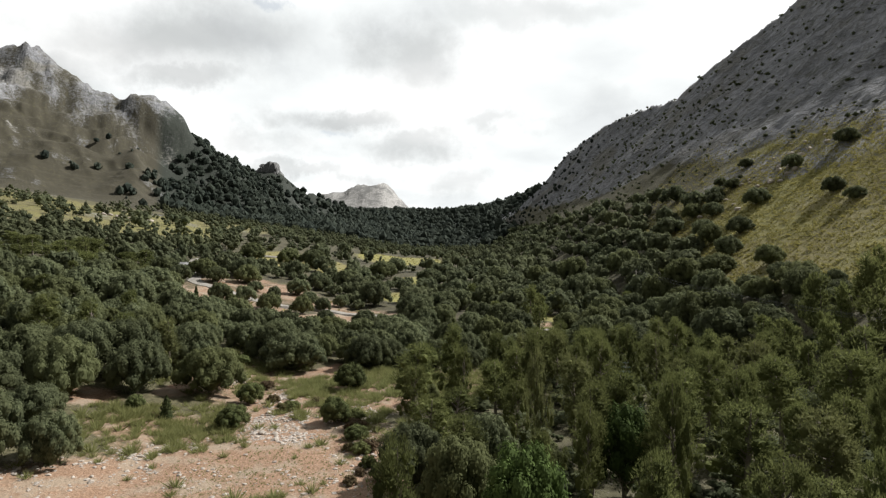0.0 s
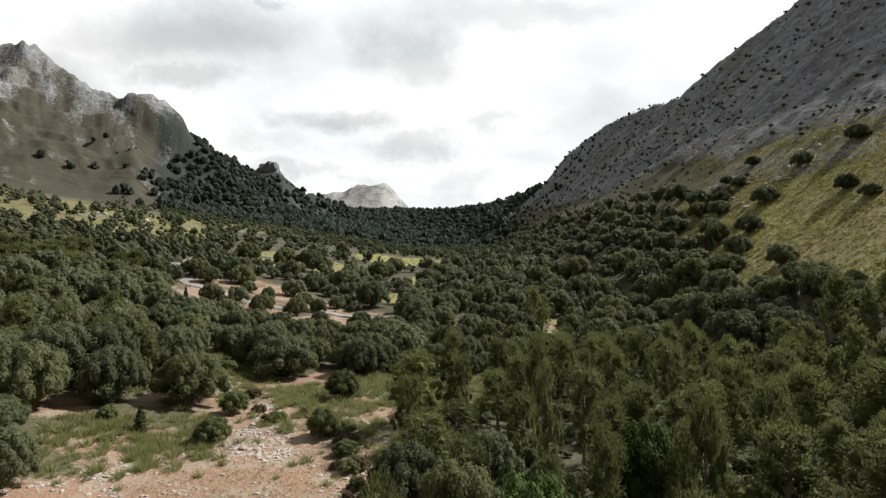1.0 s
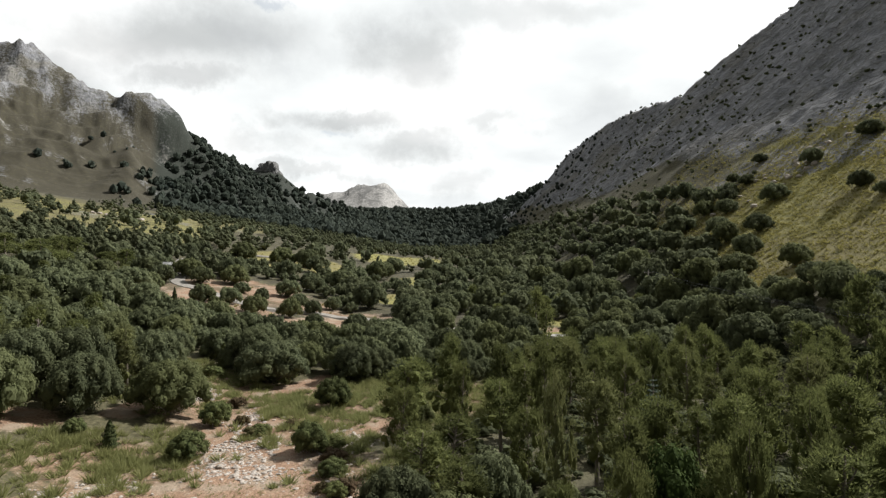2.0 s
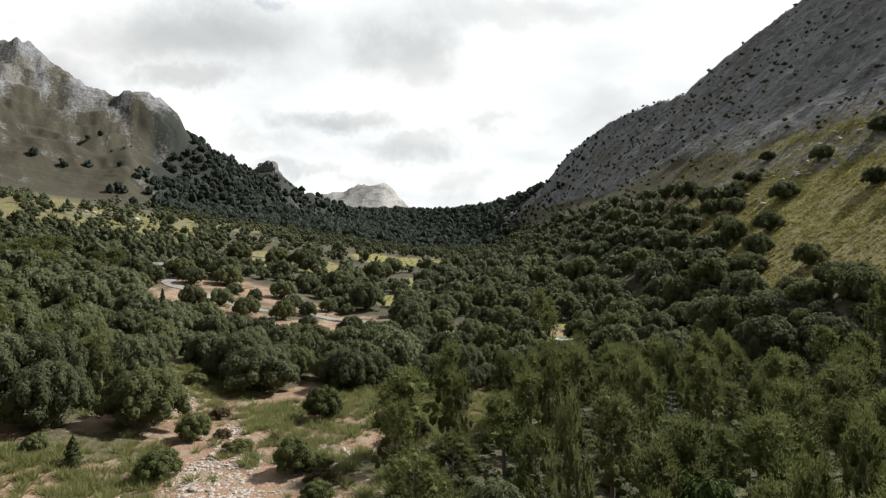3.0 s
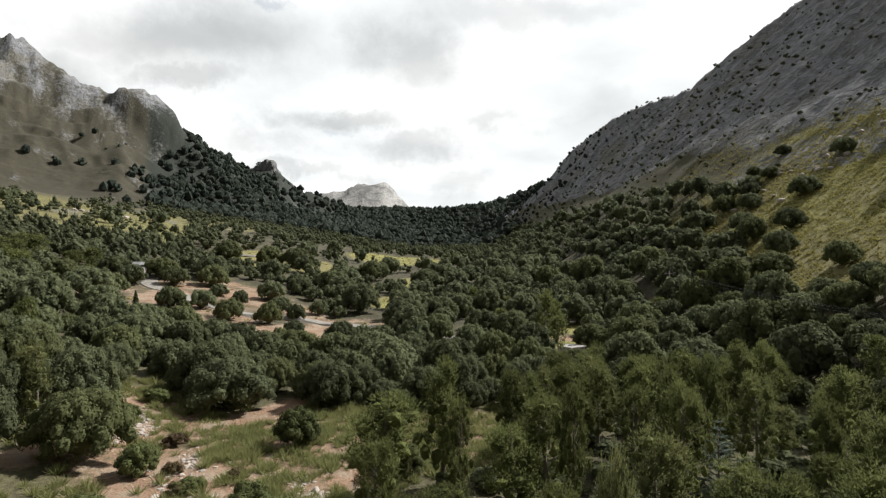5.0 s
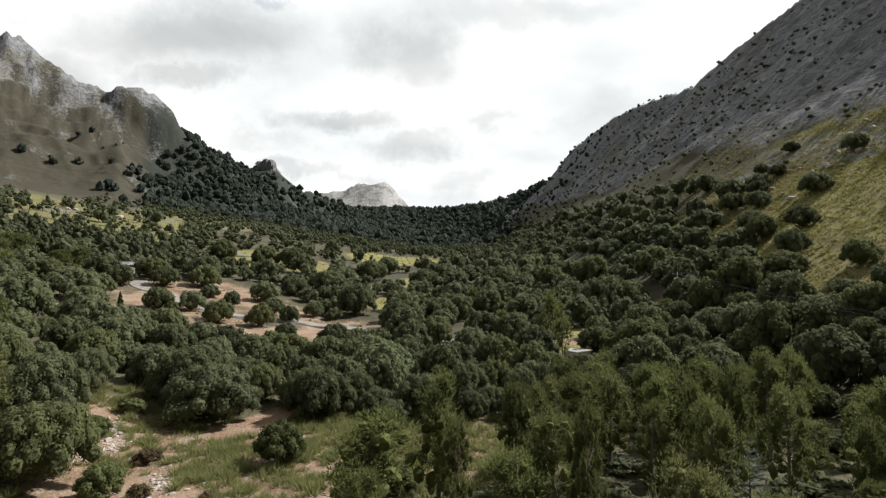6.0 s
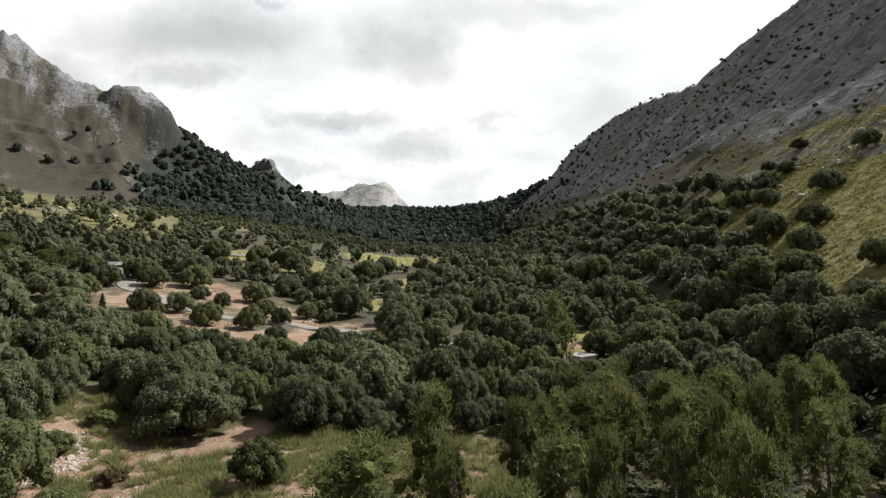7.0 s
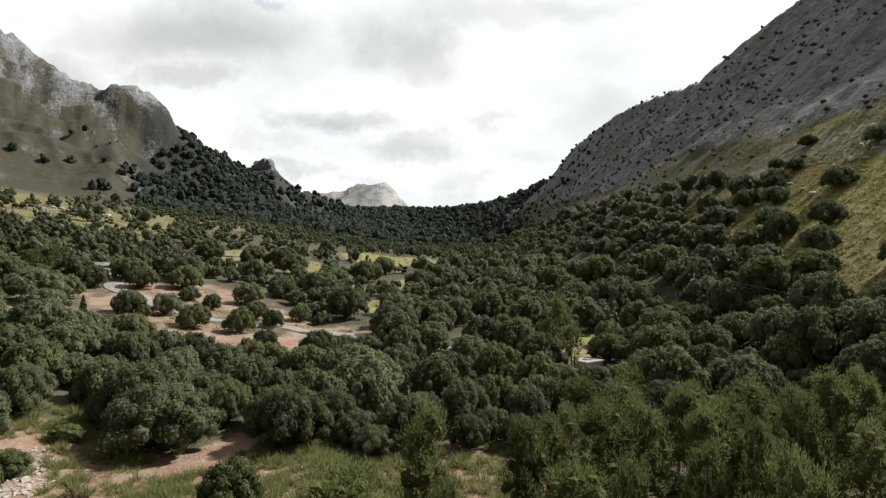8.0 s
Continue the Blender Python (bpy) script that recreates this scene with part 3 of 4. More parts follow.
        normal = unit(way + rng.normal(size=p.shape) * 0.15 + [0, 0, 0.1])
        size = leaf * rng.uniform(0.6, 1.35, len(p))
        pieces.append(blades(p, normal, size, size * 0.72, rng))
    v, t = join(pieces)
    wide = np.quantile(np.hypot(v[:, 0], v[:, 1]), 0.97)
    return v / [wide, wide, v[:, 2].max()], t


def oak_wood(seed, low, flat):
    rng = np.random.default_rng(seed)
    stem = tube([(0, 0, -0.12), (0.02, 0.01, 0.1), (0.03, -0.02, low + 0.2), (0, 0, low + flat * 0.5)], [0.085, 0.06, 0.05, 0.02], 7)
    limbs = []
    for k in range(6):
        a = k * 1.05 + rng.uniform(-0.3, 0.3)
        end = np.array([math.cos(a) * 0.62, math.sin(a) * 0.62, low + flat * rng.uniform(0.25, 0.5)])
        start = np.array([0.02, 0, 0.06 + rng.uniform(0, 0.12)])
        limbs.append(tube([start, (start + end) / 2 + [0, 0, -0.03], end], [0.035, 0.025, 0.01], 5))
    return stem, limbs


def pine_parts(seed, tufts, needles, needle, bare=0.28, spread=0.30, lean=0.05, core=1):
    """An Aleppo pine of height 1: wood, and soft rounded heads of needles that open upwards with gaps between."""
    rng = np.random.default_rng(seed)
    tip = np.array([rng.uniform(-lean, lean), rng.uniform(-lean, lean), 0.93])
    bow = np.array([rng.uniform(-lean, lean), rng.uniform(-lean, lean), 0])
    spine = lambda f: tip * f + bow * math.sin(f * math.pi)
    wood = [tube([spine(f) + ([0, 0, -0.04] if f == 0 else [0, 0, 0]) for f in (0, 0.2, 0.45, 0.7, 1)], [0.022, 0.018, 0.014, 0.009, 0.003], 6)]
    green, limbs = [], []
    bv, bt = BALLS[core]
    boughs = rng.uniform(0, 2 * math.pi, 5)
    reach = rng.uniform(0.6, 1.15, 5)
    for k in range(tufts):
        f = bare + (0.97 - bare) * ((k + rng.uniform(0, 1)) / tufts) ** 0.8
        g = (f - bare) / (1 - bare)
        b = k % 5
        wide = spread * math.sqrt(max(0.02, 1 - g**2.1)) * min(1, 0.5 + 1.8 * g) * rng.uniform(0.2, 1.0) ** 0.6 * (reach[b] if g < 0.75 else 1)
        a = boughs[b] + rng.normal() * 0.6 if k % 3 else rng.uniform(0, 2 * math.pi)
        root = spine(max(0.1, f * 0.84))
        end = spine(f) * [1, 1, 0] + np.array([math.cos(a) * wide, math.sin(a) * wide, f * 0.93 + rng.uniform(-0.02, 0.02)])
        if needles > 40 and k % 2:
            limbs.append(tube([root, (root + end) / 2 + [0, 0, -0.012], end], [0.006, 0.0045, 0.002], 3))
        size = rng.uniform(0.06, 0.115) * (1.15 - 0.4 * f)
        tall = np.array([1, 1, rng.uniform(1.0, 1.45)])
        green.append((end - [0, 0, size * 0.3] + bv * (1 + rng.uniform(-0.3, 0.3, (len(bv), 1))) * size * 0.42 * tall, bt))
        way = unit(rng.normal(size=(needles, 3)) + [0, 0, 0.5])
        base = end + way * size * (rng.uniform(0.15, 1.0, (needles, 1)) ** 0.5) * tall
        out = unit(way * 0.8 + rng.normal(size=(needles, 3)) * 0.3 + [0, 0, 0.75])
        green.append(spikes(base, out, needle * rng.uniform(0.6, 1.3, needles), needle * 0.3, rng))
    green = join(green)
    k = 1 / np.array([np.quantile(np.hypot(green[0][:, 0], green[0][:, 1]), 0.96)] * 2 + [green[0][:, 2].max()])
    stem = join(wood)
    limbs = join(limbs) if limbs else None
    return (stem[0] * k, stem[1]), (limbs[0] * k, limbs[1]) if limbs else None, (green[0] * k, green[1])


def part(name, mesh, parent, label=""):
    ob = new(name, mesh)
    ob.parent = parent
    return tagged(ob, label) if label else ob


def tree(name, wood, limbs, crown, leaf):
    """A tree at the origin: an Empty at its foot, with trunk, limbs and crown."""
    root = new(name)
    part("trunk", make_mesh("trunk", *wood, BARK, True), root)
    if limbs and name == "aleppo_pine":
        tagged(part("branchwork", make_mesh("branchwork", *limbs, BARK, True), root), kind="stuff")
    elif limbs:
        for limb in limbs:
            part("limb", make_mesh("limb", *limb, BARK, True), root)
    part("crown", make_mesh("crown", *crown, leaf), root)
    return root


def grow(kind, tier, k):
    """One model of a kind: tier 0 is finely leaved, tier 1 plainer."""
    low, flat = (0.1, 0.95) if k % 2 else (0.06, 1.0)
    if kind == "oak":
        stem, limbs = oak_wood(k, low, flat)
        if tier == 0:
            return tree("holm_oak", stem, limbs[:3], broad_crown(100 + k, 58, 7400, 0.054, low, flat), OAK_LEAF)
        return tree("holm_oak", stem, None, broad_crown(200 + k, 38, 1800, 0.105, low, flat), OAK_LEAF)
    if kind == "pine":
        if tier == 0:
            stem, limbs, green = pine_parts(300 + k, 44 + 5 * (k % 3), 112, 0.023, 0.2 + 0.07 * (k % 4), 0.19 + 0.05 * (k % 3))
        else:
            stem, limbs, green = pine_parts(340 + k, 34, 40, 0.06, 0.22, 0.24)
        return tree("aleppo_pine", stem, limbs, green, PINE_LEAF)
    if kind == "bush":
        stem, limbs = oak_wood(60 + k, 0.05, 1.2)
        return tree("shrub", stem, None, broad_crown(400 + k, 30, 3600, 0.085, 0.04, 1.3, 1, 0.2), BUSH_LEAF)
    if kind == "leafy":
        stem, limbs = oak_wood(80 + k, 0.3, 0.9)
        return tree("broadleaf_tree", stem, limbs[:4], broad_crown(470 + k, 34, 7000, 0.062, 0.25, 1.3, 1, 0.3), GREEN_LEAF)
    if kind == "dry":
        stem, limbs = oak_wood(90 + k, 0.05, 1.2)
        return tree("dry_shrub", stem, None, broad_crown(430 + k, 16, 1500, 0.13, 0.04, 1.2, 1, 0.3), DRY_LEAF)
    stem, limbs = oak_wood(70 + k, 0.1, 1.6)
    return tree("juniper", stem, None, slim_crown(450 + k), CONIFER_LEAF)


MODELS = {("oak", 0): 7, ("oak", 1): 6, ("pine", 0): 7, ("pine", 1): 4, ("bush", 0): 4, ("slim", 0): 2, ("leafy", 0): 2, ("dry", 0): 2}
STOCK = {}


def placed(kind, tier, k, m, label, category, group):
    """Puts one more tree of a kind at m; the first one of a model is the built one itself."""
    if (kind, tier, k) not in STOCK:
        ob = STOCK[kind, tier, k] = grow(kind, tier, k)
    else:
        ob = copy_thing(STOCK[kind, tier, k], m)
    ob.matrix_basis = m
    return tagged(ob, label, category, group)


def slim_crown(seed):
    rng = np.random.default_rng(seed)
    n = 900
    f = rng.uniform(0.02, 1, n) ** 0.8
    a = rng.uniform(0, 2 * math.pi, n)
    r = (1 - f) ** 0.7 * (0.8 + 0.2 * np.sin(f * 37 + 3 * a)) * rng.uniform(0.75, 1.05, n)
    p = np.stack([np.cos(a) * r, np.sin(a) * r, 0.08 + 1.92 * f], -1)
    normal = unit(np.stack([np.cos(a), np.sin(a), 0.4 + 0 * a], -1) + rng.normal(size=(n, 3)) * 0.35)
    core = [(np.array([0, 0, 0.15 + 1.6 * g]) + BALLS[1][0] * [0.8 * (1 - g) ** 0.7, 0.8 * (1 - g) ** 0.7, 0.3], BALLS[1][1]) for g in (0.05, 0.25, 0.45, 0.65, 0.85)]
    return join(core + [blades(p, normal, 0.2, 0.12, rng)])


LABELS = {
    "oak": ("dense dark grey-green evergreen oak tree", "tree", "evergreen oaks in the valley"),
    "pine": ("feathery yellow-green Aleppo pine with bare lower trunk", "tree", "pines on the valley floor"),
    "bush": ("rounded olive-green shrub on stony ground", "shrub", "shrubs in the clearing"),
    "leafy": ("fresh green broadleaf tree among the pines", "tree", "broadleaf trees"),
    "dry": ("low brown half-dry shrub beside the wash", "shrub", "dry shrubs by the wash"),
    "slim": ("slim dark green juniper on red earth", "tree", "junipers"),
}
TAKEN = {}
COUNT = {"dry": 0, "leafy": 0, "oak": 0, "pine": 0, "bush": 0, "slim": 0}


def free(x, y, r, gap=0.78):
    cx, cy = int(x // 8), int(y // 8)
    for i in (-1, 0, 1):
        for j in (-1, 0, 1):
            for px, py, pr in TAKEN.get((cx + i, cy + j), ()):
                if (px - x) ** 2 + (py - y) ** 2 < (gap * (pr + r)) ** 2:
                    return False
    return True


def take(x, y, r):
    TAKEN.setdefault((int(x // 8), int(y // 8)), []).append((x, y, r))


def plant(kind, x, y, r, h, label=""):
    """One tree: crown radius r, height h. The models are 1 in radius and 1 high, junipers 2."""
    near = 0 if ((y < 69 and -36 < x < 24) or (kind == "pine" and y < 75 and -46 < x < 30) or kind in ("bush", "slim", "leafy", "dry")) else 1
    model = COUNT[kind] * 5 % MODELS[kind, near]
    COUNT[kind] += 1
    rnd = random.Random(int(x * 97 + y * 31))
    tall = 2.0 if kind == "slim" else 1.0
    wide = r * (0.9 if kind == "pine" else 1)
    m = Matrix.Translation((x, y, float(height(x, y)) - 0.08)) @ Matrix.Rotation(rnd.uniform(0, 6.28), 4, "Z") @ Matrix.Diagonal((wide, wide * rnd.uniform(0.9, 1.1), h / tall, 1))
    words = LABELS[kind]
    placed(kind, near, model, m, label or words[0], words[1], words[2])
    take(x, y, r)


# trees that stand by themselves: x, y, crown radius, height
LONE_OAKS = [(-16.6, 63.6, 3.9, 4.4), (-19.6, 66.8, 3.2, 5.0), (-20.9, 51.0, 2.9, 4.6), (-26.2, 48.6, 2.6, 4.8), (-30.2, 45.2, 2.8, 5.0), (-23.0, 33.4, 1.7, 3.4), (-26.0, 32.0, 2.3, 4.4), (-29.5, 53, 3.2, 5.5), (-1.6, 31.5, 2.0, 4.0), (0.8, 27.6, 2.2, 4.6), (2.6, 33.8, 1.8, 4.0)]
FIELD_OAKS = [(-45.0, 93.0, 2.6, 3.5), (-39.8, 101.3, 2.3, 3.4), (-36.2, 103.8, 2.2, 3.2), (-30.5, 99.3, 2.2, 3.4), (-24.9, 100.3, 2.0, 3.6), (-22.8, 107.3, 1.6, 2.8), (-26.2, 110.3, 1.9, 3.0), (-45.5, 130.3, 3.5, 5.0), (-20.4, 113.4, 1.8, 2.8), (-14.2, 117.8, 3.4, 5.6), (-37.8, 100.8, 1.1, 1.7), (-33.5, 112.5, 1.6, 2.6), (-47.5, 119, 2.4, 3.6), (-50.5, 104.5, 2.4, 3.4)]
SLOPE_OAKS = [(50.7, 87.8, 2.3, 3.5), (47.2, 96.6, 3.2, 3.7), (58.2, 110.6, 2.6, 3.8), (67.1, 120.7, 2.8, 3.9), (78.4, 126.0, 2.5, 3.4), (69.5, 100.2, 2.0, 3.0), (67.3, 92.0, 1.7, 2.2), (85.8, 119.4, 2.6, 3.4), (55.0, 185.6, 2.1, 5.0), (61.5, 139, 2.8, 4.0), (62.5, 131, 2.5, 3.6), (66, 137, 2.2, 3.4), (72, 140, 2.1, 2.8), (79, 147, 2.0, 2.6), (73, 148, 1.8, 2.4), (52, 103, 2.4, 4.0), (54.5, 115, 2.6, 4.4), (56, 121, 2.6, 4.2)]
LONE_PINES = [(14.0, 90.0, 2.3, 7.8), (14.6, 84.6, 1.5, 5.0), (-38.5, 55, 1.9, 6.2), (-34.5, 55.4, 1.6, 6.3), (-31.6, 56.5, 1.4, 5.4), (-26.8, 55.6, 1.4, 5.8), (-40, 72, 1.6, 5.0)]
BUSHES = [(-8.9, 54.9, 1.6, 2.7), (-8.4, 44.0, 1.3, 2.2), (-16.0, 43.2, 1.25, 1.9), (-16.9, 50.0, 1.2, 2.0), (-24.2, 44.7, 0.8, 1.2), (-12.8, 47.6, 0.8, 0.9), (-6.2, 40.4, 0.9, 1.1), (-7.1, 44.6, 1.0, 1.1), (-22, 57.5, 1.2, 1.6), (-5.4, 37.5, 0.7, 0.9), (-4.6, 35, 0.6, 0.8), (-22.3, 62.8, 1.0, 1.2), (-3.4, 33.0, 0.9, 1.2)]
DRY_SHRUBS = [(-6.3, 38.2, 0.5, 0.6), (-4.4, 35.0, 0.38, 0.6), (-4.9, 33.8, 0.4, 0.5), (-5.3, 32.4, 0.5, 0.6), (-5.0, 38.0, 0.8, 0.8), (-13.2, 47.4, 0.8, 0.8), (-15.0, 50.2, 0.7, 0.8), (-6.5, 42.6, 1.0, 0.9), (-11.0, 49.5, 0.7, 0.6), (-17.2, 55.2, 0.9, 0.9), (-10.5, 60.5, 0.8, 0.6)]
JUNIPERS = [(-22.8, 66.6, 0.95, 2.7), (-21.2, 43.6, 0.75, 1.8), (-40.4, 92.6, 0.8, 3.4), (-39.8, 91.4, 0.8, 2.2), (-52, 95, 1.0, 2.4)]
# the belt of oaks behind the clearing
BELT_OAKS = [(-6.3, 67.1, 1.9, 2.9), (-3.6, 69.6, 1.9, 3.4), (-0.7, 64.6, 2.2, 3.2), (0.8, 73.1, 2.2, 3.4), (4.0, 83.1, 2.4, 3.3), (2.9, 67.5, 1.9, 2.8), (5.7, 69.7, 1.8, 2.8), (7.5, 67.6, 1.8, 2.6), (9.5, 75.8, 2.0, 3.0), (6.5, 79.8, 2.2, 3.2), (-9.4, 73.3, 1.8, 2.8), (-11.8, 72.6, 2.1, 3.0), (-15.1, 75.2, 2.4, 3.6), (-19.2, 80.0, 2.4, 3.4), (-22.5, 82.3, 2.6, 3.5), (-25.8, 82.3, 2.5, 3.4), (-27.3, 78.9, 2.4, 3.4), (-30.5, 79.5, 2.5, 3.4), (-32.2, 77.0, 2.7, 3.7), (-30.5, 71.2, 2.5, 3.6), (-27.7, 66.2, 2.1, 3.2), (-35.6, 75.5, 2.5, 3.4)]
BACK_OAKS = [(-28.3, 72.6, 1.7, 2.6), (-16.3, 83.5, 2.4, 3.2), (-12.0, 82.3, 2.3, 3.1), (-8.9, 83.2, 2.0, 2.8), (-3.2, 82.4, 2.3, 3.1), (-7.3, 91.9, 2.0, 2.4), (-0.2, 91.9, 2.9, 3.8), (-32.0, 51.1, 3.2, 4.8), (-35.9, 49.1, 2.8, 4.2), (-26.2, 58.6, 3.0, 4.5), (-45.4, 82.0, 3.9, 5.4), (-52.8, 83.4, 3.5, 4.8), (-31.4, 86.5, 2.6, 3.4), (-42, 66, 2.8, 4.2), (-33.5, 64, 2.8, 4.4), (-24.5, 70.5, 2.2, 3.2), (-37.5, 69, 2.4, 3.6)]
MID_OAKS = [(-5.2, 105.0, 3.4, 4.4), (-3.4, 147.8, 3.5, 4.6), (-0.2, 108.8, 3.2, 4.3), (3.6, 113.6, 2.6, 3.4), (8.6, 116.6, 2.9, 3.8), (6.9, 105.3, 1.8, 2.3), (13.8, 145.0, 3.6, 4.6), (15.3, 114.0, 2.4, 3.4), (27.4, 115.3, 4.2, 5.6), (32.4, 115.6, 2.8, 3.7), (26.8, 92.2, 3.3, 4.4), (18.7, 79.3, 2.4, 3.1), (39.4, 110.5, 3.4, 4.5), (36.7, 97.0, 3.1, 4.1), (41.4, 96.6, 3.6, 4.6), (40.5, 85.9, 3.1, 4.1), (31.8, 95.4, 2.6, 3.4), (26.1, 80.3, 2.4, 3.1), (28.7, 78.1, 2.1, 2.7), (34.4, 82.6, 2.9, 3.8), (33.2, 87.8, 2.4, 3.1), (34.4, 76.7, 3.2, 4.2), (38.0, 76.2, 2.8, 3.6), (31.8, 76.6, 2.4, 3.1)]
FAR_OAKS = [(25.2, 128.3, 3.1, 4.1), (24.5, 145.4, 3.6, 4.7), (11.1, 98.8, 2.2, 2.8), (32.5, 140.0, 3.9, 5.2), (39.9, 124.4, 4.0, 5.2), (-30.4, 119.2, 2.6, 3.4), (-27.9, 130.0, 2.7, 3.5), (-21.3, 143.2, 3.9, 5.0), (-17.2, 164.4, 4.0, 5.0), (-14.9, 181.6, 3.7, 4.8), (-23.8, 139.1, 3.4, 4.4), (-42.7, 123.8, 3.0, 4.0), (-38.6, 116.0, 1.7, 2.2), (-52.5, 123.9, 3.0, 3.8), (-53.4, 115.3, 2.6, 3.4), (-58.2, 117.9, 3.2, 4.0), (-51.5, 99.9, 3.7, 4.4), (-61.2, 108.7, 3.0, 3.8), (-46.5, 114.9, 2.0, 2.6), (-53.9, 160.1, 4.0, 5.0), (-45.1, 165.6, 3.5, 4.6), (-38.2, 165.9, 4.0, 5.0)]
GROVE_FRONT = [(6.1, 52.8, 1.4, 5.6), (7.8, 54.5, 1.5, 5.8), (8.9, 52.2, 1.7, 6.4), (10.6, 53.4, 1.5, 6.3), (12.7, 51.7, 1.3, 6.6), (14.4, 53.1, 1.4, 6.8), (16.6, 51.1, 1.4, 7.1), (21.2, 55.5, 1.8, 7.2), (18.6, 49.2, 1.5, 6.6), (-2.1, 44.5, 2.2, 6.4), (1.0, 38.6, 2.0, 4.4), (13.8, 56.2, 1.6, 6.2), (17.9, 58.2, 1.5, 6.4), (23.7, 57.0, 1.8, 7.0), (22.9, 48.4, 1.8, 7.0), (24.4, 44.1, 1.8, 7.0), (4.0, 42.3, 1.6, 5.6), (8.9, 38.7, 1.7, 6.6), (10.9, 34.4, 1.6, 6.5), (15.2, 35.1, 1.7, 6.5)]
GROVE_BACK = [(4.6, 36.5, 1.5, 5.5), (8.1, 31.2, 1.5, 6.5), (18.5, 39.8, 1.9, 7.0), (21.9, 36.9, 1.9, 7.0), (11.2, 28.1, 1.7, 6.5), (14.6, 27.9, 1.8, 6.5), (17.5, 26.4, 1.8, 6.5), (7.0, 26.6, 1.4, 6.5), (7.3, 20.0, 1.4, 6.5), (11.7, 19.7, 1.6, 6.5), (26.7, 37.4, 2.1, 7.0), (2.6, 34.3, 1.5, 5.0), (29, 50, 1.8, 6.5), (31.5, 43, 1.8, 6.6), (6.3, 46.6, 1.5, 6.0), (12.5, 44.4, 1.8, 7.2), (1.2, 30.5, 1.9, 4.6), (-0.8, 35.6, 1.9, 4.4)]
YOUNG_FIR = (14.8, 46.0, 1.7, 4.4)
take(*YOUNG_FIR[:3])
LEAFY = [(3.3, 23.4, 1.8, 5.6), (9.6, 30.2, 1.9, 5.6)]
for spec in LEAFY:
    plant("leafy", *spec)
for (ax, ay), (bx, by) in zip(LANE, LANE[1:]):
    for f in np.arange(0, 1, 0.2):
        take(float(ax + f * (bx - ax)), float(ay + f * (by - ay)), 1.0)
take(-57.8, 124.5, 3.0), take(16.6, 86.8, 1.8)  # two small buildings
for spec in LONE_OAKS + FIELD_OAKS + SLOPE_OAKS:
    plant("oak", *spec)
for spec in LONE_PINES:
    plant("pine", *spec)
for spec in BUSHES:
    plant("bush", *spec)
for spec in DRY_SHRUBS:
    plant("dry", *spec)
for spec in JUNIPERS:
    plant("slim", *spec)
for kind, group in (("oak", BELT_OAKS), ("oak", BACK_OAKS), ("oak", MID_OAKS), ("oak", FAR_OAKS), ("pine", GROVE_FRONT), ("pine", GROVE_BACK)):
    for spec in group:
        if free(*spec[:3], 0.45):
            x, y, r, h = spec
            plant(kind, x, y, r, h * (1 if kind == "pine" else 1.3 if x > 0 else 1.1))
for y in np.arange(-1, 30, 3.0):
    take(0.05 * y, float(y), 1.5)  # the air under the flight path stays free


def woods(x, y):
    """How thickly trees stand at a place, 0 to 1, and the share of pines."""
    open_land = max(float(inside(x, y, CLEARING, 0.15)), float(inside(x, y, FIELD, 0.15)), float(inside(x, y, MEADOW, 0.2)), float(inside(x, y, WASH, 0.1)))
    u = float(right_u(x, y))
    d, high = (float(v) for v in to_crest(np.array(x), np.array(y)))
    thick = 1.0 - open_land
    if -27 < x < -3 and 28 < y < 50:
        thick = 0.0
    if u > 0:
        thick *= 1 - float(grass_r(x, y))
        thick *= float(np.interp(u, [0, 0.16, 0.24, 0.3, 1], [1, 1, 0.5, 0.2, 0.13])) * (1.7 if y > 170 else 0.8) if y < 380 else float(np.interp(y, [380, 500, 900], [0.3, 0.8, 1]))
    thick *= 1 - 0.93 * float(terrace_l(x, y)) * (float(smooth(560, 460, y)) if y < 300 else float(smooth(-0.44, -0.52, x / y + 0.05 * grain(x / 25, y / 25, 6))))
    if y > 265 and x < -30:
        bare = float(smooth(-0.48, -0.61, x / y + 0.06 * grain(x / 30, y / 30, 5)))
        thick *= 1 - 0.95 * bare
    if 106 < y < 262 and -0.36 * y < x < 10:
        thick *= 0.24 if grain(x / 11, y / 11, 19) < 0.1 else 0.05
    if math.hypot((x + 240) / 34, (y - 468) / 28) < 1 or (x < -222 and d < 25):
        thick = 0.0
    if y > 1150 or (abs(y - 830) < 70 and -340 < x < -205):
        thick = 0.0
    pines = 0.06
    if y < 63 and x > float(np.interp(y, [10, 46, 52, 63], [-4, -3, 3.5, 6.5])):
        pines = 0.93
    elif y < 100 and x > -45:
        pines = 0.0
    elif x < -50 and y > 105:
        pines = 0.75
    elif y > 165 and x < 30:
        pines = 0.6
    return thick, pines


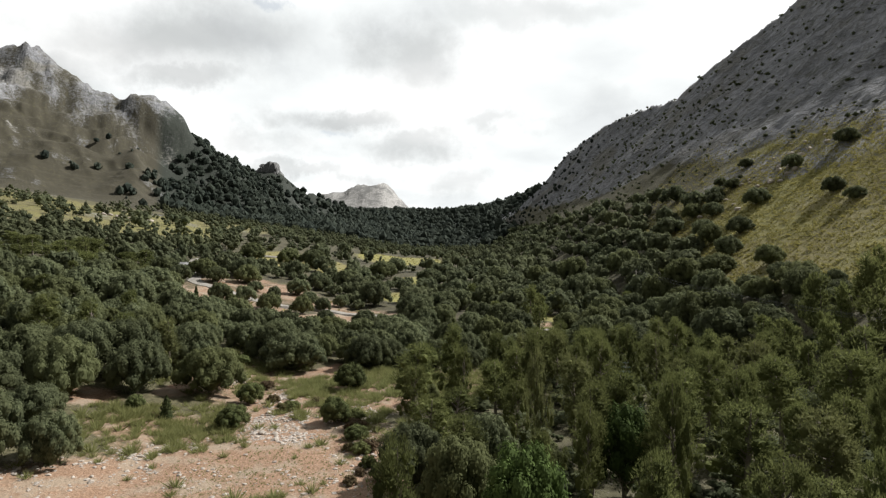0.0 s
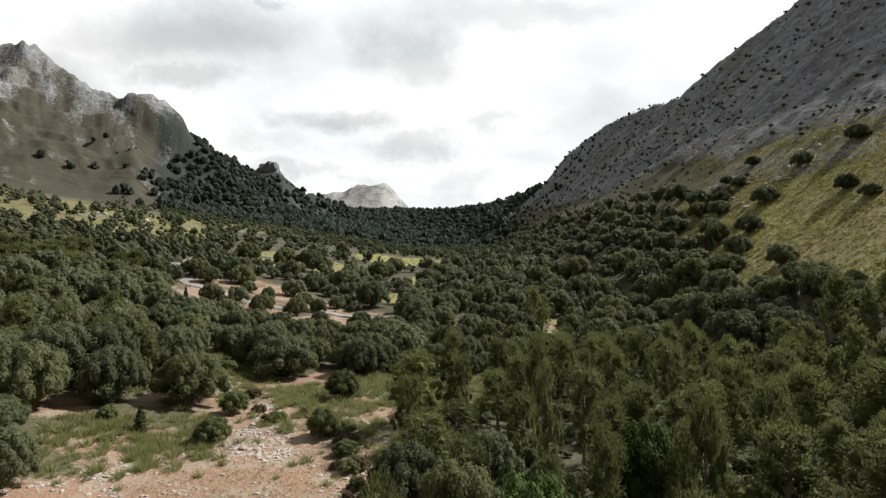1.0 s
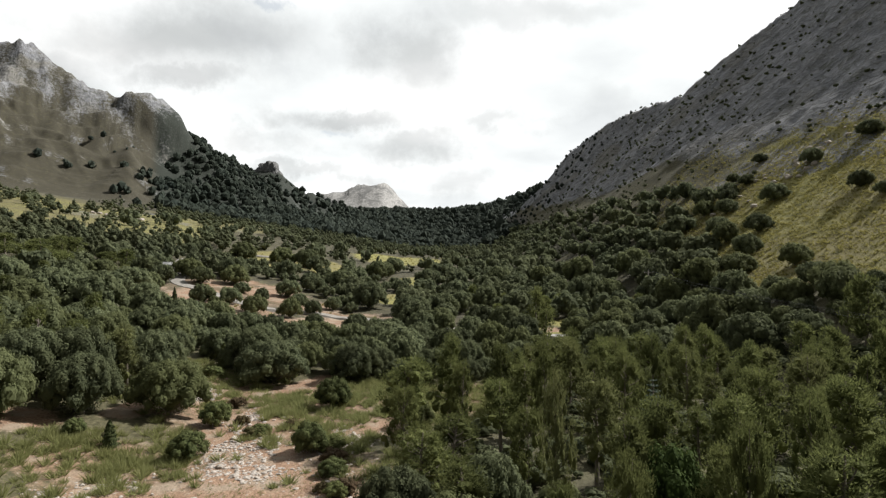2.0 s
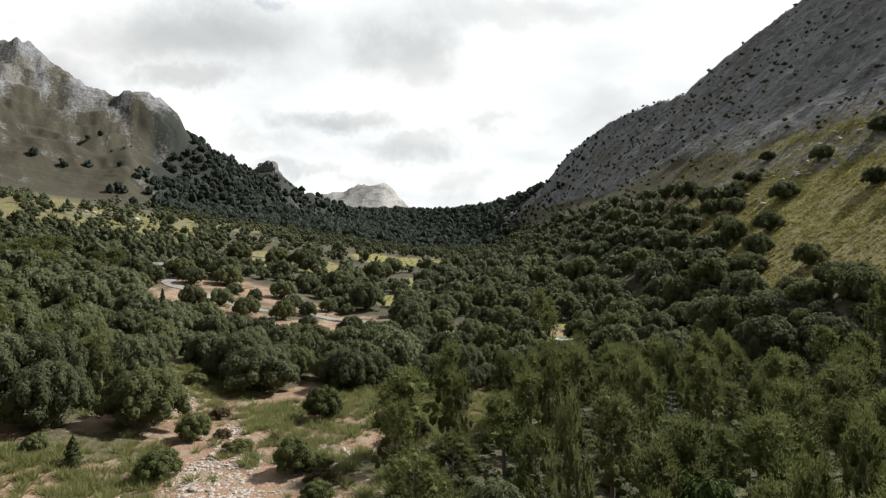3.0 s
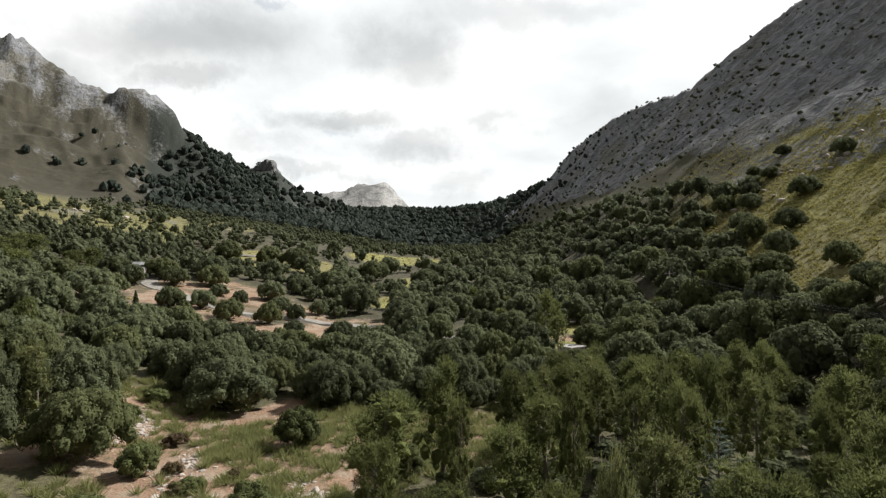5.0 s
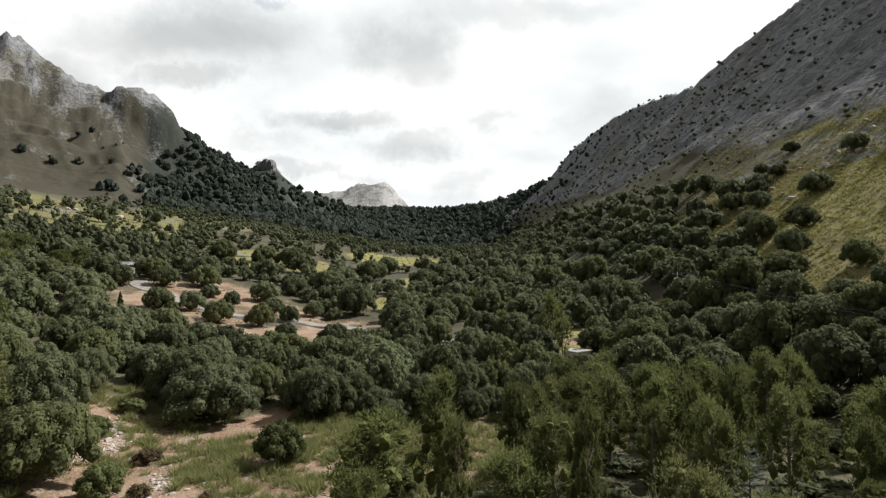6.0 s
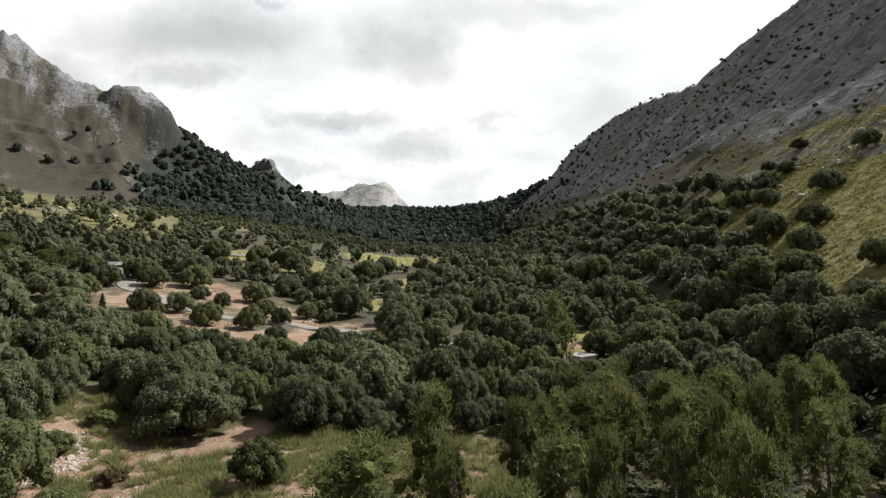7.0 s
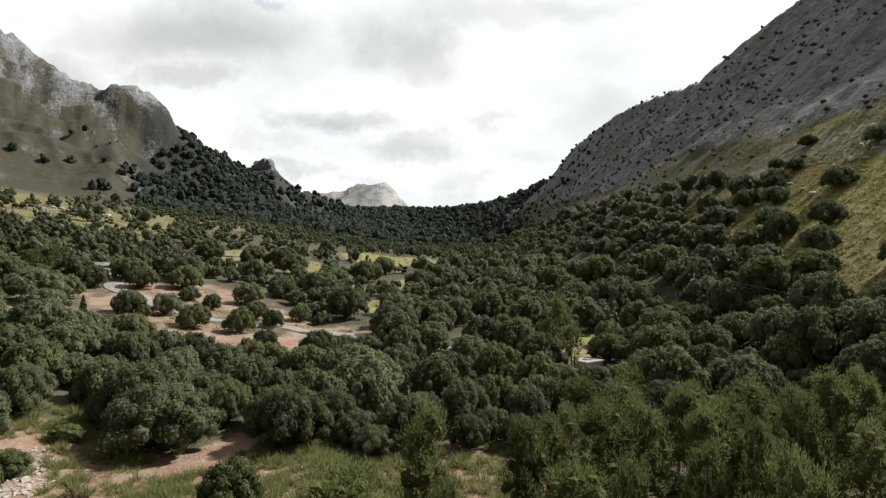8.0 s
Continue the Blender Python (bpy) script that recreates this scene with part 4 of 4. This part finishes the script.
def scatter():
    """All other trees, near ones first: lists of (kind, x, y, r, h)."""
    rnd = random.Random(11)
    rows = []
    for lo, hi, n, scale in ((11, 80, 6000, 1.0), (80, 150, 7000, 1.0), (150, 330, 16000, 1.05), (330, 620, 30000, 1.5), (620, 1150, 14000, 2.0)):
        for k in range(n):
            y = math.sqrt(rnd.uniform(lo * lo, hi * hi))
            reach = 0.84 * y + 7
            x = rnd.uniform(-reach, reach)
            thick, pines = woods(x, y)
            if rnd.random() > thick:
                continue
            kind = "pine" if rnd.random() < pines else "oak"
            u = float(right_u(x, y))
            r = 1.3 + 2.1 * rnd.random() ** 1.3 if kind == "oak" else rnd.uniform(0.95, 2.0)
            if kind == "oak" and x > 0 and 80 < y < 210:
                r = rnd.uniform(1.9, 3.9)
            if kind == "pine" and x < -40 and y > 105:
                r = rnd.uniform(1.7, 3.0)
            if u > 0.26 and y < 500:
                kind, r = "oak", (0.3 + 0.62 * rnd.random() ** 1.6) * (1.15 if y > 200 else 0.85)
            if y > 250 and x < -100 and kind == "oak":
                r *= 0.56 if x / y > -0.54 else 0.45
            r *= scale
            if not free(x, y, r * (1.65 if kind == "pine" and y < 63 else 1) if y < 330 else r * (0.4 if x < 0 else 0.54)):
                continue
            h = min(r * rnd.uniform(1.3, 1.75), 5.2) if kind == "oak" else rnd.uniform(3.6, 8.2) * (1 if y < 70 else 0.64 if x < -0.36 * y else 0.6)
            if y > 330:
                h = r * rnd.uniform(0.9, 1.5)
            take(x, y, r)
            rows.append((kind, x, y, r, h))
    return rows


FOREST = sorted(scatter(), key=lambda s: s[2])
single, rest = {"oak": 0, "pine": 0}, []
for kind, x, y, r, h in FOREST:
    if y < 150 and single[kind] < (230 if kind == "oak" else 130):
        single[kind] += 1
        plant(kind, x, y, r, h)
    else:
        rest.append((kind, x, y, r, h))


def woodland(name, rows, shapes, leaf, label, tall):
    """Many far trees as one body of leaves."""
    rng = np.random.default_rng(5)
    verts, tris, n = [], [], 0
    if not rows:
        return
    ground_z = height(np.array([s[1] for s in rows]), np.array([s[2] for s in rows]))
    for (kind, x, y, r, h), z in zip(rows, ground_z):
        v, t = shapes[rng.integers(len(shapes))]
        a = rng.uniform(0, 6.28)
        c, s = math.cos(a) * r, math.sin(a) * r
        w = np.stack([x + c * v[:, 0] - s * v[:, 1], y + s * v[:, 0] + c * v[:, 1], z - 0.1 + v[:, 2] * h / tall], -1)
        verts.append(w), tris.append(t + n)
        n += len(v)
    ob = new(name, make_mesh(name, np.concatenate(verts), np.concatenate(tris), leaf))
    tagged(ob, label, "woodland", kind="stuff")


def dot_crown(seed):
    rng = np.random.default_rng(seed)
    v, t = BALLS[1]
    a = (v * (0.75 + rng.uniform(-0.25, 0.25, (len(v), 1))) + [0.1, 0.1, 0.5], t)
    p = unit(rng.normal(size=(13, 3)) + [0, 0, 0.3])
    return join([a, blades(p * [0.8, 0.8, 0.55] + [0, 0, 0.5], unit(p + rng.normal(size=p.shape) * 0.3), 0.6, 0.45, rng)])


MID_OAK = [broad_crown(500 + k, 12, 230, 0.26, 0.14, 1.0) for k in range(5)]
FAR_OAK = [broad_crown(520 + k, 3, 38, 0.42, 0.12, 1.0, 1) for k in range(5)]
DOT_OAK = [dot_crown(540 + k) for k in range(5)]


def far_pine(seed, heads, leaves, leaf):
    """A pine seen from afar: a ragged, upright crown 1 in radius and 1 high."""
    rng = np.random.default_rng(seed)
    v, t = BALLS[1]
    pieces = [tube([(0, 0, -0.05), (0, 0, 0.4)], [0.06, 0.05], 4)]
    for k in range(heads):
        f = (k + 0.5) / heads
        a, out = k * 2.39996 + rng.uniform(-0.4, 0.4), 0.62 * math.sin(math.pi * (0.22 + 0.72 * f)) * rng.uniform(0.6, 1.1)
        c = np.array([math.cos(a) * out, math.sin(a) * out, 0.2 + 0.66 * f])
        size = rng.uniform(0.3, 0.46) * (1.05 - 0.5 * f)
        pieces.append((c + v * (1 + rng.uniform(-0.3, 0.3, (len(v), 1))) * size * np.array([1.1, 1.1, 0.52]), t))
        way = unit(rng.normal(size=(leaves, 3)) + [0, 0, 0.5])
        pieces.append(spikes(c + way * size * [0.95, 0.95, 0.44], way, leaf * rng.uniform(0.6, 1.3, leaves) , leaf * 0.5, rng))
    v, t = join(pieces)
    return v, t


MID_PINE = [far_pine(560 + k, 9, 16, 0.16) for k in range(4)]
FAR_PINES = [far_pine(580 + k, 5, 6, 0.22) for k in range(4)]
for name, lo, hi, oak, pine in (("mid_woodland", 0, 165, MID_OAK, MID_PINE), ("far_woodland", 165, 330, FAR_OAK, FAR_PINES), ("mountain_woodland", 330, 2000, DOT_OAK, None)):
    rows = [s for s in rest if lo <= s[2] < hi]
    if pine:
        woodland(name, [s for s in rows if s[0] == "oak"], oak, FAR_LEAF, "dense dark evergreen oak woodland", 1.0)
        woodland(name, [s for s in rows if s[0] == "pine"], pine, FAR_PINE, "loose stand of grey-green pines", 1.0)
    else:
        woodland(name, rows, oak, HAZED_SLOPE_LEAF, "dark scrub and trees on the mountain slopes", 1.0)


# ---------- grass and stones
def tuft(seed, blades_count, tall, lean, thin=0.065):
    rng = np.random.default_rng(seed)
    a = rng.uniform(0, 2 * math.pi, blades_count)
    out = rng.uniform(0.1, 1, blades_count)
    way = unit(np.stack([np.cos(a) * out * lean, np.sin(a) * out * lean, np.ones(blades_count)], -1))
    base = np.stack([np.cos(a) * out * 0.22, np.sin(a) * out * 0.22, np.full(blades_count, -0.05)], -1)
    return spikes(base, way, tall * rng.uniform(0.55, 1.1, blades_count), thin, rng)


def strew(name, spots, shapes, mat, label, category):
    """Many small like things as one body. Spots: x, y, width, height."""
    rng = np.random.default_rng(3)
    verts, tris, n = [], [], 0
    gz = height(np.array([s[0] for s in spots]), np.array([s[1] for s in spots]))
    for (x, y, w, h), z in zip(spots, gz):
        v, t = shapes[rng.integers(len(shapes))]
        a = rng.uniform(0, 6.28)
        c, s = math.cos(a) * w, math.sin(a) * w
        verts.append(np.stack([x + c * v[:, 0] - s * v[:, 1], y + s * v[:, 0] + c * v[:, 1], z + v[:, 2] * h], -1))
        tris.append(t + n)
        n += len(v)
    return tagged(new(name, make_mesh(name, np.concatenate(verts), np.concatenate(tris), mat)), label, category, kind="stuff")


def spread(n, box, wanted, seed):
    """Places in a box (x0, x1, y0, y1), kept with the chance that wanted(x, y) gives."""
    rng = np.random.default_rng(seed)
    x, y = rng.uniform(box[0], box[1], n), rng.uniform(box[2], box[3], n)
    keep = rng.random(n) < wanted(x, y)
    return x[keep], y[keep], rng


x, y, rng = spread(19000, (-36, 12, 29, 72), lambda x, y: inside(x, y, CLEARING, 0.4) * (1 - 0.97 * inside(x, y, WASH)) * (1 - inside(x, y, RED_SPOTS)) * (0.35 + 0.65 * smooth(-0.4, 0.3, layers(x, y, 2.0, 2, 61))) * smooth(-1.2, -0.2, layers(x, y, 6, 2, 62)) * 0.55, 21)
strew("tussock_grass", [(a, b, w, w * rng.uniform(0.7, 1.2)) for a, b, w in zip(x, y, rng.uniform(0.55, 1.2, len(x)))], [tuft(700 + k, 60, 0.72, 1.5, 0.055) for k in range(5)], TUSSOCK, "olive-green tussock grass in the clearing", "grass")
x, y, rng = spread(45000, (38, 100, 62, 190), lambda x, y: grass_r(x, y) * 0.62 * (0.75 * y + 15 > x), 22)
strew("dry_grass", [(a, b, w, w * 0.7) for a, b, w in zip(x, y, rng.uniform(0.5, 1.1, len(x)))], [tuft(720 + k, 8, 0.6, 1.6, 0.17) for k in range(5)], STRAW, "yellow dry grass tufts on the slope", "grass")
x, y, rng = spread(9000, (-26, 0, 28, 50), lambda x, y: inside(x, y, [(-10.5, 33.5, 5.5, 5, 15), (-6, 39, 3, 4, 0)], 0.6) * 0.75, 23)
strew("sprouting_grass", [(a, b, w, w) for a, b, w in zip(x, y, rng.uniform(0.1, 0.22, len(x)))], [tuft(740 + k, 12, 0.9, 0.9, 0.07) for k in range(4)], TUSSOCK, "thin green grass sprouting from sandy earth", "grass")
x, y, rng = spread(3000, (-75, 20, 90, 300), lambda x, y: np.maximum(inside(x, y, FIELD) * 0.35, inside(x, y, MEADOW)) * 0.5, 24)
strew("meadow_grass", [(a, b, w, w * 0.7) for a, b, w in zip(x, y, rng.uniform(0.6, 1.4, len(x)))], [tuft(750 + k, 12, 0.7, 1.3, 0.16) for k in range(4)], STRAW, "dry meadow grass on the valley floor", "grass")


def rock_shape(seed, level=1, flat=0.62):
    rng = np.random.default_rng(seed)
    v, t = BALLS[level]
    cut = unit(rng.normal(size=(5, 3)))
    v = v.copy()
    for c in cut:
        d = v @ c
        v = v - np.clip(d - rng.uniform(0.55, 0.8), 0, None)[:, None] * c
    return v * (1 + rng.uniform(-0.1, 0.1, (len(v), 1))) * [1, rng.uniform(0.6, 0.95), flat], t


PEBBLES = [rock_shape(800 + k) for k in range(7)]
BED = [(-17.5, 37.5, 6, 2.2, 30), (-22, 33.5, 5, 2.5, 25), (-13.2, 43.5, 2.2, 6, 25), (-14.3, 50, 1.0, 6, 10), (-6.8, 47, 3.0, 2.2, 30), (-22, 57, 2.4, 4, 0), (-11.5, 40.5, 3.2, 1.8, 35)]
x, y, rng = spread(60000, (-30, 6, 28, 66), lambda x, y: np.maximum(inside(x, y, BED, 0.5) * 0.8, 0.12 * inside(x, y, WASH)) * smooth(-0.7, 0.3, layers(x, y, 2.5, 2, 71)), 25)
strew("stream_gravel", [(a, b, w, w * 0.8) for a, b, w in zip(x, y, 0.05 + 0.2 * rng.random(len(x)) ** 3)], PEBBLES, STONE, "pale limestone rubble of a dry stream bed", "gravel")


def boulder(x, y, size, seed, group, label):
    v, t = rock_shape(seed, 2, 0.6)
    ob = new("boulder", make_mesh("boulder", v * size, t, STONE))
    ob.location = (x, y, float(height(x, y)) + 0.12 * size)
    ob.rotation_euler = (0, 0, seed * 1.7)
    return tagged(ob, label, "rock", group)


rnd = random.Random(4)
for k in range(46):
    bx, by, rx, ry, turn = BED[k % len(BED)]
    boulder(bx + rnd.uniform(-0.8, 0.8) * rx * 0.7, by + rnd.uniform(-0.8, 0.8) * ry * 0.8, rnd.uniform(0.13, 0.32), 900 + k, "stream boulders", "pale limestone boulder in the dry stream bed")
for k in range(26):
    boulder(-124 + rnd.uniform(-9, 9), 219 + rnd.uniform(-5, 5), rnd.uniform(0.6, 1.5), 950 + k, "outcrop boulders", "white limestone boulder on the grassy terrace")
for k in range(34):
    f = rnd.random()
    boulder(64 + 26 * f + rnd.uniform(-3, 3), 128 + 6 * f + rnd.uniform(-8, 8), rnd.uniform(0.3, 1.0), 1000 + k, "slope boulders", "grey limestone slab on the grassy slope")

# low growth between the pines
x, y, rng = spread(1250, (-3, 40, 11, 64), lambda x, y: (x > np.interp(y, [10, 46, 52, 63], [-3, -2, 4.5, 7.5])) * (x < 0.85 * y + 4) * smooth(0.4, 0.1, inside(x, y, CLEARING)) * 0.62 * (np.hypot(x - 0.7, np.maximum(y - 27, 0)) > 2.5), 26)
strew("undergrowth", [(a, b, w, w * 0.9) for a, b, w in zip(x, y, rng.uniform(0.5, 1.3, len(x)))], [broad_crown(760 + k, 3, 70, 0.36, 0.05, 1.2) for k in range(5)], FAR_LEAF, "dark low shrubs under the pines", "undergrowth")


def pinnacle():
    """A blocky rock tooth on the skyline, in two joined towers."""
    pieces = []
    for cx, cy, wx, wy, top, seed in ((-261, 832, 6, 11, 156.5, 3), (-250, 830, 6, 11, 159.5, 4), (-256, 834, 13, 14, 152, 5)):
        bm = bmesh.new()
        bmesh.ops.create_cube(bm, size=2)
        bmesh.ops.subdivide_edges(bm, edges=bm.edges[:], cuts=9, use_grid_fill=True)
        rng = np.random.default_rng(seed)
        v = np.array([p.co for p in bm.verts])
        bm.faces.ensure_lookup_table()
        f = np.array([[q.index for q in face.verts] for face in bm.faces])
        bm.free()
        taper = 1.3 - 0.3 * v[:, 2:3] - 0.12 * v[:, 2:3] ** 8
        v = v * np.concatenate([taper, taper, np.ones_like(taper)], 1)
        v = v * [wx, wy, (top - 125) / 2] + [cx, cy, (top + 125) / 2]
        v = v + np.stack([grain(v[:, 1] / 4, v[:, 2] / 5, seed), grain(v[:, 0] / 4, v[:, 2] / 5, seed + 9), grain(v[:, 0] / 3, v[:, 1] / 3, seed + 4)], -1) * [1.6, 1.6, 1.5] + rng.uniform(-0.35, 0.35, v.shape)
        pieces.append((v, f))
    return tagged(new("rock_pinnacle", make_mesh("rock_pinnacle", *join(pieces), CRAG)), "grey blocky limestone pinnacle on the mountain ridge", "rock")


CRAG = plain("crag", (0.1, 0.1, 0.1), (0.2, 0.2, 0.195), 0.9, 0.3)
pinnacle()


def young_fir(x, y, r, h):
    """A small open conifer with whorls of stiff level branches."""
    rng = np.random.default_rng(77)
    root = new("young_fir")
    root.location = (x, y, float(height(x, y)))
    part("trunk", make_mesh("trunk", *tube([(0, 0, -0.1), (0.02, 0, h * 0.5), (0, 0.02, h)], [0.07, 0.045, 0.01], 6), BARK, True), root)
    arms, green = [], []
    for k in range(11):
        f = 0.12 + 0.86 * k / 10
        for j in range(6):
            a = j * 1.047 + k * 0.5 + rng.uniform(-0.2, 0.2)
            long = r * (1.03 - f) ** 0.8 * rng.uniform(0.8, 1.1)
            way = np.array([math.cos(a), math.sin(a), 0.18])
            start = np.array([0, 0, f * h])
            arms.append(tube([start, start + way * long], [0.02, 0.006], 3))
            n = int(10 + 34 * long)
            s = rng.uniform(0.15, 1, (n, 1))
            side = unit(np.cross(way, [0, 0, 1]))
            out = unit(way * 0.7 + side * rng.choice([-1, 1], (n, 1)) * rng.uniform(0.4, 1, (n, 1)) + [0, 0, 0.15])
            green.append(spikes(start + way * long * s, out, 0.3 * (1.15 - 0.6 * s[:, 0]), 0.06, rng))
    tagged(part("branchwork", make_mesh("branchwork", *join(arms), BARK, True), root), kind="stuff")
    part("crown", make_mesh("crown", *join(green), FIR_LEAF), root)
    return tagged(root, "young blue-green fir with open level branches", "tree")


young_fir(*YOUNG_FIR)


# ---------- lane, small buildings, power line
def smooth_line(points, step):
    """A polyline rounded by Catmull-Rom, about a point every step metres."""
    p = np.array([points[0], *points, points[-1]], float)
    out = []
    for a, b, c, d in zip(p, p[1:], p[2:], p[3:]):
        n = max(2, int(np.linalg.norm(c - b) / step))
        for k in range(n):
            f = k / n
            out.append(0.5 * (2 * b + (c - a) * f + (2 * a - 5 * b + 4 * c - d) * f * f + (3 * b - a - 3 * c + d) * f**3))
    return np.array(out + [p[-1]])


def build_lane(width=2.7):
    line = smooth_line(LANE, 1.0)
    way = unit(np.gradient(line, axis=0))
    side = np.stack([way[:, 1], -way[:, 0]], -1)
    rows = []
    for off, lift in ((-0.62, -0.35), (-0.5, 0.10), (-0.2, 0.13), (0.2, 0.13), (0.5, 0.10), (0.62, -0.35)):
        p = line + side * off * width
        z = np.max([height(line[:, 0] + side[:, 0] * o * width, line[:, 1] + side[:, 1] * o * width) for o in (-0.5, 0, 0.5)], axis=0)
        rows.append(np.column_stack([p, z + lift]))
    v = np.stack(rows, 1)
    n, w = v.shape[:2]
    k = (np.arange(n - 1)[:, None] * w + np.arange(w - 1)[None]).ravel()
    tagged(new("road", make_mesh("road", v.reshape(-1, 3), np.stack([k, k + w, k + w + 1, k + 1], -1), ROAD)), "narrow pale asphalt lane through the valley", "road", kind="structure")


build_lane()


def box(x0, x1, y0, y1, z0, z1, bevel=0.0):
    bm = bmesh.new()
    bmesh.ops.create_cube(bm, size=1)
    for v in bm.verts:
        v.co = ((x0, x1)[v.co.x > 0], (y0, y1)[v.co.y > 0], (z0, z1)[v.co.z > 0])
    if bevel:
        bmesh.ops.bevel(bm, geom=bm.edges[:], offset=bevel, segments=1, affect="EDGES")
    return bm


def piece(name, bm, mat, parent, label=""):
    me = bpy.data.meshes.new(name)
    bm.to_mesh(me)
    bm.free()
    me.materials.append(mat)
    return part(name, me, parent, label)


WALL = plain("pale_render", (0.38, 0.36, 0.32), (0.52, 0.49, 0.45), 0.9, 1.5)
TILE = plain("grey_roof", (0.15, 0.15, 0.15), (0.24, 0.24, 0.235), 0.85, 2.5)
DARK = plain("dark_wood", (0.05, 0.04, 0.03), (0.1, 0.085, 0.065), 0.8, 6.0)
POLE = plain("weathered_pole", (0.15, 0.13, 0.11), (0.25, 0.225, 0.19), 0.9, 4.0)
WIRE = plain("cable", (0.03, 0.03, 0.03), (0.06, 0.06, 0.06), 0.6, 4.0)


def farm_shed(x, y, turn):
    root = new("farm_shed")
    root.matrix_basis = pose(x, y, float(height(x, y)) - 0.15, 0, 0, turn) @ Matrix.Scale(0.85, 4)
    for name, b in (("wall", (-2.3, 2.3, -1.8, -1.6, 0, 2.3)), ("wall", (-2.3, 2.3, 1.6, 1.8, 0, 2.3)), ("wall", (-2.3, -2.1, -1.6, 1.6, 0, 2.3)), ("wall", (2.1, 2.3, -1.6, 1.6, 0, 2.3))):
        piece(name, box(*b), WALL, root)
    bm = bmesh.new()
    low = [bm.verts.new(p) for p in ((-2.65, -2.15, 2.25), (2.65, -2.15, 2.25), (2.65, 2.15, 2.25), (-2.65, 2.15, 2.25))]
    rim = [bm.verts.new((p.co.x, p.co.y, 2.37)) for p in low]
    top = [bm.verts.new((-2.1, 0, 3.0)), bm.verts.new((2.1, 0, 3.0))]
    bm.faces.new(low[::-1])
    for k in range(4):
        bm.faces.new((low[k], low[(k + 1) % 4], rim[(k + 1) % 4], rim[k]))
    for f in ((rim[0], rim[1], top[1], top[0]), (rim[1], rim[2], top[1]), (rim[2], rim[3], top[0], top[1]), (rim[3], rim[0], top[0])):
        bm.faces.new(f)
    piece("roof", bm, TILE, root, "low grey roof")
    piece("door", box(-0.45, 0.45, -1.86, -1.8, 0.1, 2.0, 0.01), DARK, root, "dark wooden door")
    piece("window", box(1.1, 1.7, -1.85, -1.8, 1.1, 1.7, 0.01), DARK, root, "small dark shutter")
    tagged(root, "small pale farm shed with a low grey roof", "building")


def water_tank(x, y, turn):
    root = new("water_tank")
    root.matrix_basis = pose(x, y, float(height(x, y)) - 0.2, 0, 0, turn)
    piece("body", box(-1.3, 1.3, -1.0, 1.0, 0, 0.8, 0.03), WALL, root)
    piece("cover_slab", box(-1.45, 1.45, -1.15, 1.15, 0.8, 0.94, 0.02), CONCRETE, root, "flat pale concrete slab")
    piece("hatch", box(-0.4, 0.4, -0.35, 0.35, 0.94, 1.02, 0.02), TILE, root, "grey metal hatch")
    tagged(root, "low pale concrete water tank among the trees", "water tank")


farm_shed(-57.8, 124.5, -18)
water_tank(16.6, 86.8, 35)


def utility_pole(x, y, tall, turn):
    root = new("utility_pole")
    root.matrix_basis = pose(x, y, float(height(x, y)), 0, 0, turn)
    part("shaft", make_mesh("shaft", *tube([(0, 0, -0.4), (0, 0, tall)], [0.13, 0.09], 10), POLE, True), root)
    piece("crossarm", box(-0.75, 0.75, -0.05, 0.05, tall - 0.35, tall - 0.25, 0.01), POLE, root)
    for k in (-0.65, 0.0, 0.65):
        top = tall - 0.25 if k else tall
        part("insulator", make_mesh("insulator", *tube([(k, 0, top), (k, 0, top + 0.07), (k, 0, top + 0.16)], [0.03, 0.05, 0.03], 8), CONCRETE, True), root, "pale ceramic insulator")
    tagged(root, "weathered wooden power pole above the bushes", "pole", "power poles")
    return [root.matrix_basis @ Vector((k, 0, (tall - 0.25 if k else tall) + 0.15)) for k in (-0.65, 0.0, 0.65)]


ends = zip(utility_pole(35.5, 104.0, 5.8, -4), utility_pole(36.0, 39.0, 4.6, 2))
for a, b in ends:
    a, b = np.array(a), np.array(b)
    pts = [a + (b - a) * f - np.array([0, 0, 0.8 * 4 * f * (1 - f)]) for f in np.linspace(0, 1, 25)]
    tagged(new("power_line", make_mesh("power_line", *tube(pts, [0.011] * 25, 5), WIRE, True)), "thin dark overhead wire strung between poles", "cable", "power lines")


def road_sign(x, y, turn):
    root = new("road_sign")
    root.matrix_basis = pose(x, y, float(height(x, y)), 0, 0, turn)
    part("post", make_mesh("post", *tube([(0, 0, -0.2), (0, 0, 1.5)], [0.04, 0.04], 8), POLE, True), root)
    piece("board", box(-0.45, 0.45, -0.06, -0.03, 1.2, 1.5, 0.01), CONCRETE, root, "blank pale board")
    tagged(root, "small pale sign board on a post by the lane", "sign")


road_sign(19.4, 77.2, 8)
